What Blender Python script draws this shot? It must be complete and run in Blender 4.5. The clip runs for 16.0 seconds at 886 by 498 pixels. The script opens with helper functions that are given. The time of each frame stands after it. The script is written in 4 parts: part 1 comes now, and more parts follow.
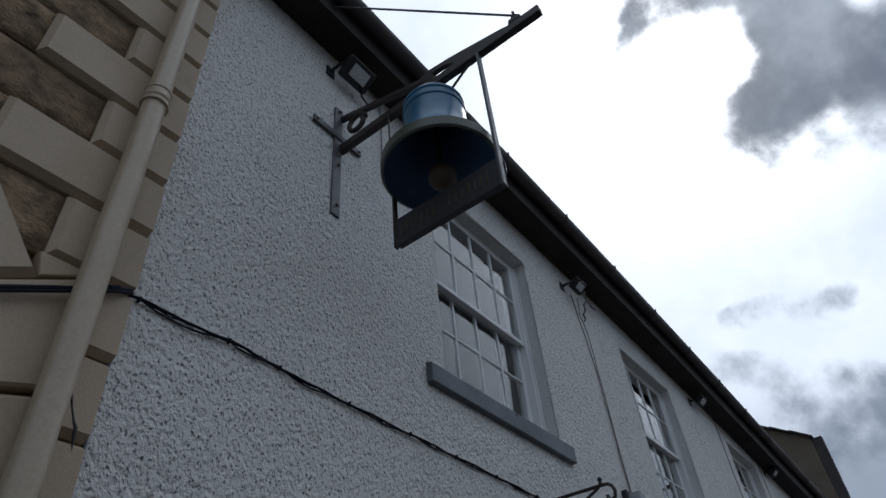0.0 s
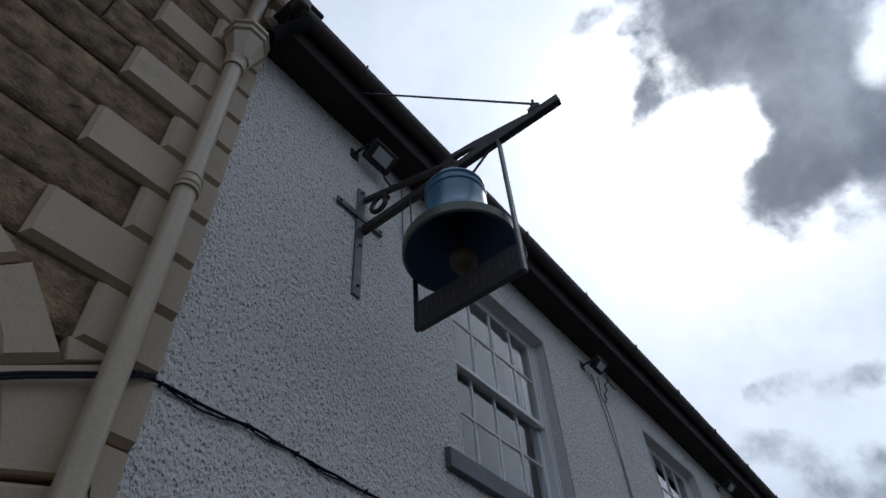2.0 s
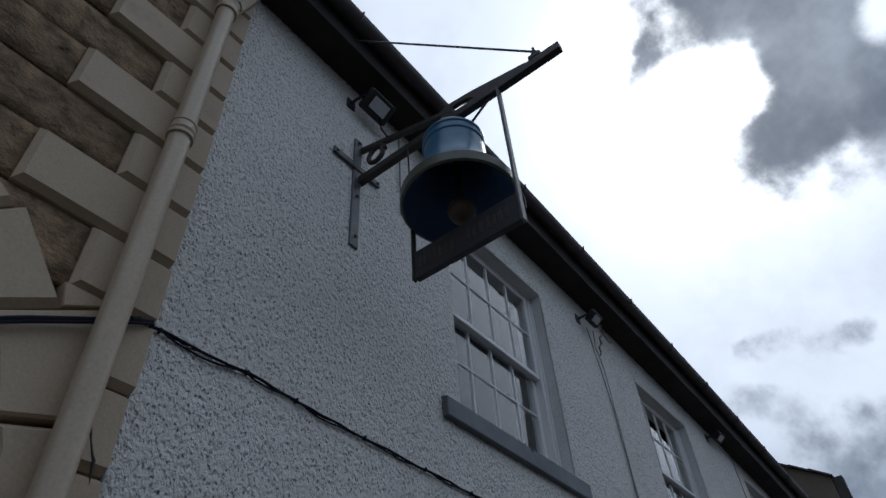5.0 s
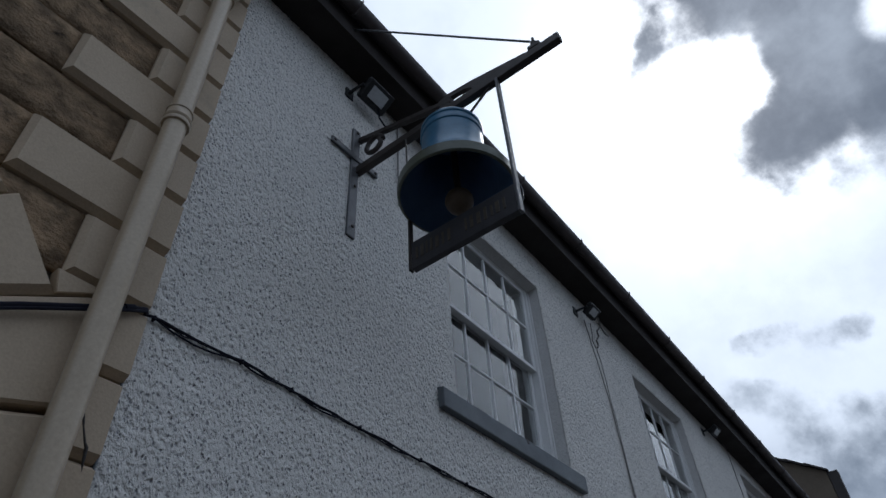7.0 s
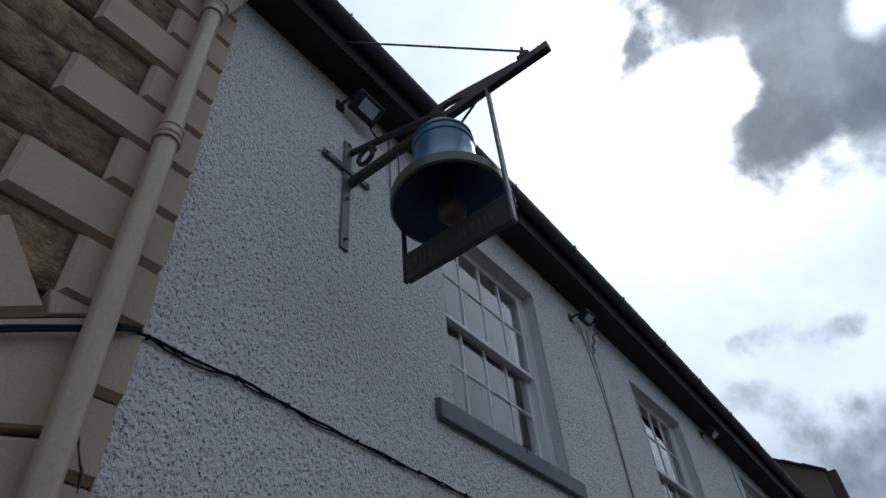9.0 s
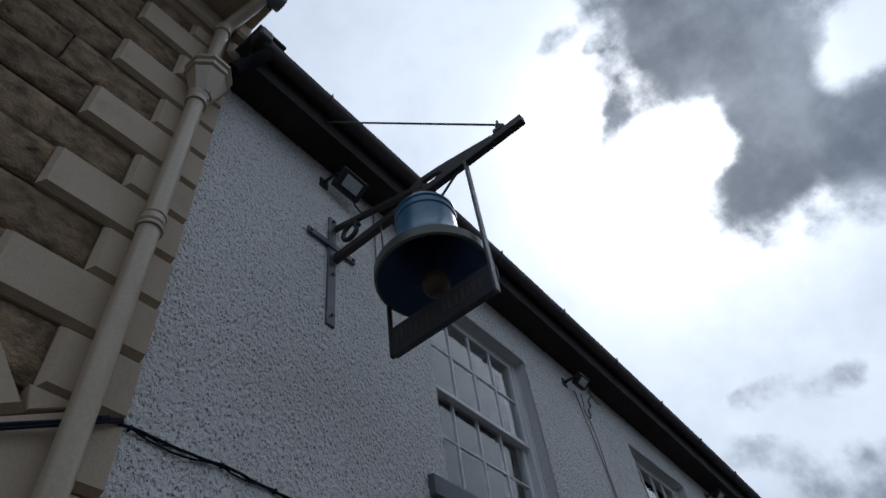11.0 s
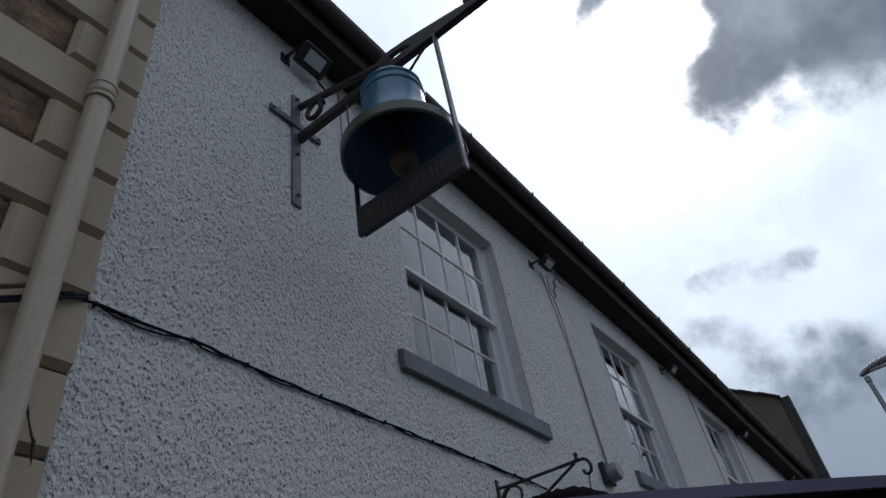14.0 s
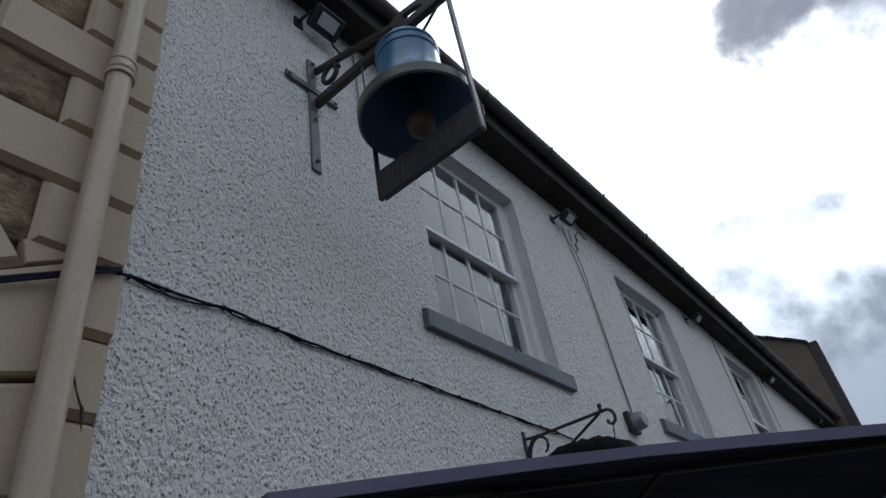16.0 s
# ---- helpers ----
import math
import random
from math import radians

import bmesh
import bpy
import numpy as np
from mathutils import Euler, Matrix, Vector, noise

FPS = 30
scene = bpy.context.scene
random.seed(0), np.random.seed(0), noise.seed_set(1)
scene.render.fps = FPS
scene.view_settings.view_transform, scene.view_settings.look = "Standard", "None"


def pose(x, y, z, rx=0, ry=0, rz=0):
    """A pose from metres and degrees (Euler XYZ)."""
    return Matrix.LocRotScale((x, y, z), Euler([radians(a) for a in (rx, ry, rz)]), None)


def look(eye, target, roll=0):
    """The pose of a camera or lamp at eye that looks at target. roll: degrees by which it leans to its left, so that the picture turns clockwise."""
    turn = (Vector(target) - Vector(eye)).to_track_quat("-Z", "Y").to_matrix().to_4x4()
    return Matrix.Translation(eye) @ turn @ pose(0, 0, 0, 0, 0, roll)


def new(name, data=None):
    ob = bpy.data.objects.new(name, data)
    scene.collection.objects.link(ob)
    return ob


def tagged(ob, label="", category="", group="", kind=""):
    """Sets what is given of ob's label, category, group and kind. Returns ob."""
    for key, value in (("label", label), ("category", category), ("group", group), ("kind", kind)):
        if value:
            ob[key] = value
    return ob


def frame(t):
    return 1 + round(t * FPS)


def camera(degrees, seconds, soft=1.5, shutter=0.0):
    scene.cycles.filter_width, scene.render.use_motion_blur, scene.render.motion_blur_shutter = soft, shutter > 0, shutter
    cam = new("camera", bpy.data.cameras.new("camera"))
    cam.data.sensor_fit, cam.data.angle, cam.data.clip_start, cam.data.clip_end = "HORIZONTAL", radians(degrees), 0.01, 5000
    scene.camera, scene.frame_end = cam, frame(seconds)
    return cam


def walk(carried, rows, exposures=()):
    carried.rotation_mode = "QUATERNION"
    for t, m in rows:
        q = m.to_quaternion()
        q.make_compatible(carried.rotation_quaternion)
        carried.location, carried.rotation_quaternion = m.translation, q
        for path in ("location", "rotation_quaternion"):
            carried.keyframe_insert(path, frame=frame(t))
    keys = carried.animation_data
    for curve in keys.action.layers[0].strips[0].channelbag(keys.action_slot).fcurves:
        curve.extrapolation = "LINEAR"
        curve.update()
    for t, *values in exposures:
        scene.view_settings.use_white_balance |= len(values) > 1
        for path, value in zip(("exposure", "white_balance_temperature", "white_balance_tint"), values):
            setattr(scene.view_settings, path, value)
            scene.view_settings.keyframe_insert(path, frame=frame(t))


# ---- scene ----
cam = camera(67.7, 16.0)
PATH = [
    (0, (1.782, -0.808, 1.483), (0.943, 0.446, 2.796), -6.1),
    (0.5, (1.788, -0.816, 1.491), (0.91, 0.377, 2.835), -4.1),
    (1, (1.79, -0.831, 1.498), (0.92, 0.347, 2.859), -4.0),
    (1.5, (1.8, -0.853, 1.513), (0.953, 0.299, 2.912), -3.8),
    (2, (1.805, -0.854, 1.514), (1.024, 0.256, 2.982), -4.6),
    (2.5, (1.801, -0.847, 1.52), (1.042, 0.255, 3.007), -4.9),
    (3, (1.803, -0.842, 1.521), (1.051, 0.26, 3.011), -5.8),
    (3.5, (1.804, -0.843, 1.515), (1.028, 0.276, 2.98), -6.3),
    (4, (1.797, -0.838, 1.505), (0.99, 0.311, 2.93), -5.9),
    (4.5, (1.775, -0.838, 1.506), (0.95, 0.339, 2.897), -4.9),
    (7, (1.773, -0.819, 1.508), (0.933, 0.383, 2.867), -4.0),
    (7.5, (1.777, -0.823, 1.51), (0.94, 0.379, 2.872), -4.9),
    (8, (1.777, -0.823, 1.517), (0.962, 0.392, 2.88), -5.4),
    (10.5, (1.806, -0.829, 1.519), (0.997, 0.285, 2.97), -6.0),
    (11, (1.831, -0.827, 1.52), (1.134, 0.284, 3.03), -9.9),
    (11.5, (1.822, -0.827, 1.514), (1.16, 0.286, 3.038), -11.4),
    (12, (1.824, -0.834, 1.51), (1.17, 0.282, 3.036), -12.7),
    (12.5, (1.805, -0.819, 1.501), (1.06, 0.255, 3.014), -10.2),
    (13, (1.818, -0.794, 1.502), (1.002, 0.332, 2.94), -9.2),
    (13.5, (1.82, -0.793, 1.5), (0.973, 0.418, 2.848), -9.3),
    (14, (1.795, -0.784, 1.511), (1.0, 0.55, 2.772), -10.9),
    (14.5, (1.8, -0.802, 1.512), (0.967, 0.518, 2.763), -9.4),
    (15, (1.818, -0.808, 1.506), (0.949, 0.519, 2.724), -9.7),
    (15.5, (1.822, -0.817, 1.502), (0.931, 0.518, 2.695), -10.5),
    (16, (1.828, -0.813, 1.503), (0.917, 0.532, 2.67), -10.9),
]
EXPOSURES = [(0, -0.42, 6030, 10), (1.5, -0.35, 5970, 10), (2, -0.55, 5930, 10), (2.5, -0.73, 5920, 10), (3.5, -0.85, 5910, 10), (4.5, -0.66, 5920, 10), (7, -0.47, 5890, 10), (8, -0.44, 5890, 10), (10.5, -0.46, 5910, 10), (11, -0.60, 5910, 10),
             (12, -1.05, 5950, 10), (12.5, -1.03, 5930, 10), (13, -0.8, 5970, 10), (13.5, -0.54, 5990, 10), (14, -0.45, 6000, 10), (14.5, -0.42, 6010, 10), (15, -0.20, 6050, 10), (15.5, -0.13, 6050, 10), (16, 0.03, 6120, 10)]
walk(cam, [(t, look(eye, target, roll)) for t, eye, target, roll in PATH], EXPOSURES)

# ---------------------------------------------------------------- world, sun
SUN_DIR = Vector((-0.03, 0.64, 0.77)).normalized()
world = bpy.data.worlds.new("overcast_sky")
scene.world = world
world.use_nodes = True
wn, wl = world.node_tree.nodes, world.node_tree.links
wn.clear()


def wnode(kind, **values):
    n = wn.new(kind)
    for key, value in values.items():
        n.inputs[int(key[1:]) if key[0] == "i" and key[1:].isdigit() else key].default_value = value
    return n


def wmath(op, a, b=None, clamp=False):
    n = wn.new("ShaderNodeMath")
    n.operation, n.use_clamp = op, clamp
    for k, v in enumerate((a, b)):
        if v is None:
            continue
        if isinstance(v, (int, float)):
            n.inputs[k].default_value = v
        else:
            wl.new(v, n.inputs[k])
    return n.outputs[0]


def wmix(fac, a, b):
    n = wn.new("ShaderNodeMix")
    n.data_type = "RGBA"
    for slot, v in ((0, fac), (6, a), (7, b)):
        if isinstance(v, (int, float)):
            n.inputs[slot].default_value = v
        elif isinstance(v, tuple):
            n.inputs[slot].default_value = (*v, 1)
        else:
            wl.new(v, n.inputs[slot])
    return n.outputs[2]


coord = wn.new("ShaderNodeTexCoord").outputs["Generated"]


def wnoise(scale, detail, rough, seed):
    n = wn.new("ShaderNodeTexNoise")
    n.noise_dimensions = "4D"
    wl.new(coord, n.inputs["Vector"])
    n.inputs["W"].default_value = seed
    n.inputs["Scale"].default_value, n.inputs["Detail"].default_value, n.inputs["Roughness"].default_value = scale, detail, rough
    return n


ragged = wnoise(8.0, 10.0, 0.57, 1.3)
shift = wn.new("ShaderNodeVectorMath")
shift.operation = "MULTIPLY_ADD"
wl.new(ragged.outputs["Color"], shift.inputs[0])
shift.inputs[1].default_value, shift.inputs[2].default_value = (0.11,) * 3, (-0.055,) * 3
bent = wn.new("ShaderNodeVectorMath")
bent.operation = "ADD"
wl.new(coord, bent.inputs[0]), wl.new(shift.outputs[0], bent.inputs[1])
unit = wn.new("ShaderNodeVectorMath")
unit.operation = "NORMALIZE"
wl.new(bent.outputs[0], unit.inputs[0])


def blob(direction, inner, outer, source=None):
    """How far a sky direction lies inside a round cloud, 0 to 1; radii in degrees."""
    d = wn.new("ShaderNodeVectorMath")
    d.operation = "DOT_PRODUCT"
    wl.new(source or unit.outputs[0], d.inputs[0])
    d.inputs[1].default_value = Vector(direction).normalized()
    m = wn.new("ShaderNodeMapRange")
    m.interpolation_type = "SMOOTHSTEP"
    wl.new(d.outputs["Value"], m.inputs[0])
    m.inputs[1].default_value, m.inputs[2].default_value = math.cos(radians(outer)), math.cos(radians(inner))
    return m.outputs[0]


nishita = wn.new("ShaderNodeTexSky")
nishita.sky_type, nishita.sun_disc = "NISHITA", False
nishita.sun_elevation, nishita.sun_rotation = math.asin(SUN_DIR.z), math.atan2(SUN_DIR.x, SUN_DIR.y)
blue = wn.new("ShaderNodeVectorMath")
blue.operation = "SCALE"
wl.new(nishita.outputs[0], blue.inputs[0])
blue.inputs["Scale"].default_value = 0.10

GLOW = (-0.012, 0.641, 0.767)


def between(value, lo, hi):
    m = wn.new("ShaderNodeMapRange")
    m.interpolation_type = "SMOOTHSTEP"
    wl.new(value, m.inputs[0])
    m.inputs[1].default_value, m.inputs[2].default_value = lo, hi
    return m.outputs[0]


soft_noise = wnoise(2.6, 6.0, 0.55, 4.0).outputs["Fac"]
veil = wmix(wmath("MULTIPLY", wmath("SUBTRACT", soft_noise, 0.35), 2.6, True), (0.66, 0.735, 0.85), (0.90, 0.985, 1.10))
sky = wmix(wmath("MULTIPLY", blob(SUN_DIR, 8, 46, coord), 0.95), veil, (1.40, 1.47, 1.55))
wisps = wnoise(5.5, 9.0, 0.62, 9.0).outputs["Fac"]
sky = wmix(wmath("MULTIPLY", wmath("SUBTRACT", wisps, 0.47), 2.0, True), sky, (0.84, 0.91, 1.01))
sky = wmix(wmath("POWER", blob(GLOW, 0.5, 25), 6.0), sky, (2.5, 2.5, 2.48))


def vmath(op, a, b=None):
    n = wn.new("ShaderNodeVectorMath")
    n.operation = op
    for k, v in enumerate((a, b)):
        if v is None:
            continue
        if isinstance(v, (tuple, Vector)):
            n.inputs[k].default_value = tuple(v)
        else:
            wl.new(v, n.inputs[k])
    return n


def streak(a, b, radius):
    """How far a sky direction lies inside a long cloud between two directions, 0 to 1; radius in degrees."""
    a, b = Vector(a).normalized(), Vector(b).normalized()
    off = vmath("SUBTRACT", unit.outputs[0], a).outputs[0]
    share = wmath("DIVIDE", vmath("DOT_PRODUCT", off, b - a).outputs["Value"], (b - a).length_squared, True)
    step = wn.new("ShaderNodeVectorMath")
    step.operation = "SCALE"
    step.inputs[0].default_value = b - a
    wl.new(share, step.inputs["Scale"])
    d = vmath("DISTANCE", off, step.outputs[0]).outputs["Value"]
    return between(d, radians(radius * 1.6), radians(radius * 0.25))


# dark cumulus over the street with a ragged finger, thin shreds and low banks: from, to, radius in degrees, weight
DARK = [((0.11, 0.545, 0.83), (0.22, 0.50, 0.83), 7.4, 1.05), ((0.143, 0.567, 0.811), (0.155, 0.68, 0.716), 5.3, 1.05), ((0.15, 0.69, 0.706), (0.271, 0.737, 0.619), 4.9, 1.05),
        ((0.135, 0.692, 0.709), (0.058, 0.728, 0.683), 3.4, 1.0), ((0.077, 0.501, 0.862), (0.038, 0.545, 0.838), 2.8, 0.95),
        ((0.015, 0.545, 0.838), (-0.022, 0.589, 0.808), 1.5, 0.62), ((-0.022, 0.589, 0.808), (-0.092, 0.627, 0.773), 1.0, 0.55),
        ((-0.065, 0.455, 0.888), (-0.035, 0.468, 0.882), 1.2, 0.55), ((-0.02, 0.50, 0.866), (0.012, 0.51, 0.86), 1.2, 0.6), ((0.12, 0.752, 0.648), (0.18, 0.77, 0.61), 2.6, 0.5),
        ((-0.160, 0.888, 0.431), (-0.110, 0.905, 0.412), 1.6, 0.44), ((-0.10, 0.917, 0.388), (-0.045, 0.925, 0.376), 2.3, 0.50), ((-0.07, 0.94, 0.335), (0.0, 0.94, 0.34), 3.0, 0.7),
        ((-0.115, 0.861, 0.495), (-0.055, 0.873, 0.485), 0.95, 0.33), ((-0.065, 0.872, 0.486), (0.03, 0.879, 0.476), 0.9, 0.33)]
dense = None
for start, end, radius, weight in DARK:
    one = wmath("MULTIPLY", streak(start, end, radius), weight)
    dense = one if dense is None else wmath("MAXIMUM", dense, one)
    if radius > 3.3:
        mass = dense
dense = wmath("SUBTRACT", dense, wmath("MULTIPLY", streak((0.225, 0.650, 0.727), (0.285, 0.63, 0.722), 2.0), 0.65), True)
dense = wmath("SUBTRACT", dense, wmath("MULTIPLY", blob((0.016, 0.656, 0.754), 2.0, 4.6), 0.8), True)
puffs = wmath("MULTIPLY", wmath("SUBTRACT", wnoise(11.0, 8.0, 0.54, 7.0).outputs["Fac"], 0.5), 1.9)
shreds = wmath("MULTIPLY", wmath("SUBTRACT", wnoise(30.0, 8.0, 0.6, 3.0).outputs["Fac"], 0.5), 1.1)
puffs = wmath("MULTIPLY", wmath("ADD", puffs, shreds), wmath("SUBTRACT", 1.0, wmath("MULTIPLY", between(mass, 0.5, 0.95), 0.75)))
field = wmath("ADD", dense, wmath("MULTIPLY", puffs, between(dense, 0.0, 0.25)))
cover = between(field, 0.06, 0.95)
mottle = between(wnoise(5.0, 7.0, 0.58, 2.0).outputs["Fac"], 0.36, 0.66)
core = between(field, 0.7, 1.15)
cloud_tint = wmix(wmath("MULTIPLY", mottle, wmath("SUBTRACT", 1.0, wmath("MULTIPLY", core, 0.25))), (0.14, 0.175, 0.225), (0.56, 0.62, 0.69))
sky = wmix(wmath("MULTIPLY", cover, 0.96), sky, cloud_tint)
# towards the horizon a slate-blue bank
low = wn.new("ShaderNodeSeparateXYZ")
wl.new(unit.outputs[0], low.inputs[0])
bank = wn.new("ShaderNodeMapRange")
wl.new(low.outputs[2], bank.inputs[0])
bank.interpolation_type = "SMOOTHSTEP"
bank.inputs[1].default_value, bank.inputs[2].default_value = 0.40, 0.27
sky = wmix(wmath("MULTIPLY", bank.outputs[0], 0.7), sky, (0.19, 0.235, 0.30))
sky = wmix(0.08, sky, blue.outputs[0])
back = wn.new("ShaderNodeBackground")
wl.new(sky, back.inputs[0])
back.inputs[1].default_value = 1.0
wl.new(back.outputs[0], wn.new("ShaderNodeOutputWorld").inputs[0])

sun = new("sun", bpy.data.lights.new("sun", "SUN"))
sun.data.energy, sun.data.angle, sun.data.color = 0.9, radians(14), (1.0, 0.96, 0.9)
sun.matrix_world = look(SUN_DIR * 30, (0, 0, 0))

# ---------------------------------------------------------------- materials


def material(name, colour, colour2=None, rough=0.7, metal=0.0, scale=6.0, fine=60.0, bump=0.3, depth=0.004, contrast=0.5, spec=0.5, random_shade=0.0, coat=0.0, stain=None, stain_scale=1.5, rough2=None, stretch=None):
    """A surface with variation at two scales, a bump, and an optional third stain colour."""
    m = bpy.data.materials.new(name)
    m.use_nodes = True
    nt = m.node_tree
    n, l = nt.nodes, nt.links
    b = n["Principled BSDF"]
    b.inputs["Metallic"].default_value, b.inputs["Specular IOR Level"].default_value = metal, spec
    b.inputs["Coat Weight"].default_value = coat
    geo = n.new("ShaderNodeNewGeometry").outputs["Position"]
    if stretch:
        st = n.new("ShaderNodeVectorMath")
        st.operation = "MULTIPLY"
        l.new(geo, st.inputs[0])
        st.inputs[1].default_value = stretch
        geo = st.outputs[0]

    def tex(sc, detail=5.0, ro=0.6):
        t = n.new("ShaderNodeTexNoise")
        t.inputs["Scale"].default_value, t.inputs["Detail"].default_value, t.inputs["Roughness"].default_value = sc, detail, ro
        l.new(geo, t.inputs["Vector"])
        return t.outputs["Fac"]

    def mix(f, a, c):
        x = n.new("ShaderNodeMix")
        x.data_type = "RGBA"
        for slot, v in ((0, f), (6, a), (7, c)):
            if isinstance(v, tuple):
                x.inputs[slot].default_value = (*v, 1)
            elif isinstance(v, float):
                x.inputs[slot].default_value = v
            else:
                l.new(v, x.inputs[slot])
        return x.outputs[2]

    def ramp(v, lo, hi):
        r = n.new("ShaderNodeMapRange")
        l.new(v, r.inputs[0])
        r.inputs[1].default_value, r.inputs[2].default_value = lo, hi
        return r.outputs[0]

    big, small = tex(scale), tex(fine, 3.0)
    colour2 = colour2 or tuple(c * 0.72 for c in colour)
    col = mix(ramp(big, 0.5 - 0.25 / contrast * 0.6, 0.5 + 0.25 / contrast * 0.6), colour2, colour)
    grain = mix(ramp(small, 0.3, 0.7), tuple(0.86 for _ in range(3)), tuple(1.0 for _ in range(3)))
    mul = n.new("ShaderNodeMix")
    mul.data_type, mul.blend_type = "RGBA", "MULTIPLY"
    mul.inputs[0].default_value = 1.0
    l.new(col, mul.inputs[6]), l.new(grain, mul.inputs[7])
    col = mul.outputs[2]
    if stain:
        col = mix(ramp(tex(stain_scale, 8.0, 0.7), 0.56, 0.72), col, stain)
    if random_shade:
        info = n.new("ShaderNodeObjectInfo").outputs["Random"]
        sh = n.new("ShaderNodeMapRange")
        l.new(info, sh.inputs[0])
        sh.inputs[3].default_value, sh.inputs[4].default_value = 1 - random_shade, 1 + random_shade * 0.6
        mu = n.new("ShaderNodeVectorMath")
        mu.operation = "SCALE"
        l.new(col, mu.inputs[0]), l.new(sh.outputs[0], mu.inputs["Scale"])
        col = mu.outputs[0]
    l.new(col, b.inputs["Base Color"])
    r = n.new("ShaderNodeMapRange")
    l.new(big, r.inputs[0])
    r.inputs[1].default_value, r.inputs[2].default_value = 0.3, 0.7
    r.inputs[3].default_value, r.inputs[4].default_value = (rough2 if rough2 is not None else min(1, rough + 0.1)), max(0.02, rough - 0.06)
    l.new(r.outputs[0], b.inputs["Roughness"])
    bp = n.new("ShaderNodeBump")
    bp.inputs["Strength"].default_value, bp.inputs["Distance"].default_value = bump, depth
    ad = n.new("ShaderNodeMath")
    ad.operation = "ADD"
    l.new(big, ad.inputs[0]), l.new(small, ad.inputs[1])
    l.new(ad.outputs[0], bp.inputs["Height"]), l.new(bp.outputs[0], b.inputs["Normal"])
    return m


def roughcast_material():
    """White-painted roughcast: dimpled all over, with shade painted dark into scattered pits."""
    m = material("white_roughcast", (0.835, 0.812, 0.77), (0.755, 0.735, 0.695), rough=0.85, scale=2.2, fine=130, bump=0.3, depth=0.003, contrast=0.4, spec=0.3, stain=(0.63, 0.62, 0.575), stain_scale=1.1)
    n, l = m.node_tree.nodes, m.node_tree.links
    b = n["Principled BSDF"]
    geo = n.new("ShaderNodeNewGeometry").outputs["Position"]
    lie = n.new("ShaderNodeMapping")
    l.new(geo, lie.inputs[0])
    lie.inputs["Rotation"].default_value = (radians(-28), 0, 0)
    lie.inputs["Scale"].default_value = (1.0, 1.15, 0.82)

    def noise(scale, detail, lo, hi):
        t = n.new("ShaderNodeTexNoise")
        t.inputs["Scale"].default_value, t.inputs["Detail"].default_value, t.inputs["Roughness"].default_value = scale, detail, 0.5
        l.new(lie.outputs[0], t.inputs["Vector"])
        r = n.new("ShaderNodeMapRange")
        r.interpolation_type = "SMOOTHSTEP"
        l.new(t.outputs["Fac"], r.inputs[0])
        r.inputs[1].default_value, r.inputs[2].default_value = lo, hi
        return r.outputs[0]
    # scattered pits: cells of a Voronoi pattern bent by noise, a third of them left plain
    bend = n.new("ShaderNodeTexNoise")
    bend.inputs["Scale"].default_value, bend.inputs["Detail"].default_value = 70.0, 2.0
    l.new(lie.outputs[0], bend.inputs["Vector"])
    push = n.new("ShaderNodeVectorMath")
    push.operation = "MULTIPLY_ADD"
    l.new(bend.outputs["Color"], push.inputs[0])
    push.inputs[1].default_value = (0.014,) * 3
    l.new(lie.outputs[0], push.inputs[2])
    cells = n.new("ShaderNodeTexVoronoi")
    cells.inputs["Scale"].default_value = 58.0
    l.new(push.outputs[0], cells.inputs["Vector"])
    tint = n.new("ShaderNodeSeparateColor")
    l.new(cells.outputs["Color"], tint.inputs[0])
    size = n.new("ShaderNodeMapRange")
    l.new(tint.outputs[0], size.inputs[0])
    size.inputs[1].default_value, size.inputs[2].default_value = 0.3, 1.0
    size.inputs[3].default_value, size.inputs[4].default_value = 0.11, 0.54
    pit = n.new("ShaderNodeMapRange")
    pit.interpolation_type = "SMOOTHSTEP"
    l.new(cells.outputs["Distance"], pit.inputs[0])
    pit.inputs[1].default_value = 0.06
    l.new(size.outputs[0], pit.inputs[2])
    pit_shade = pit.outputs[0]
    dimple = noise(60.0, 2.0, 0.25, 0.65)
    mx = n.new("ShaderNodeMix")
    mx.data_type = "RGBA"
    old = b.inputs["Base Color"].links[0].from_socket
    l.new(pit_shade, mx.inputs[0])
    # dark grey in the pits stands in for the shade inside them
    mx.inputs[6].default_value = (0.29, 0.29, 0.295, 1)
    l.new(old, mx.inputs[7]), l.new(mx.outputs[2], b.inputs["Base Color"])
    bp = b.inputs["Normal"].links[0].from_node
    for height, strength, depth in ((dimple, 0.9, 0.007), (pit_shade, 0.8, 0.005), (noise(150.0, 3.0, 0.2, 0.8), 0.3, 0.003)):
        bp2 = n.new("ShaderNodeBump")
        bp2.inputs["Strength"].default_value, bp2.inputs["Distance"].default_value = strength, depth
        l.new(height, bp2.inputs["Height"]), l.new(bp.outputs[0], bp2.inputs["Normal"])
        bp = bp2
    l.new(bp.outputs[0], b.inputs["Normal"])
    return m


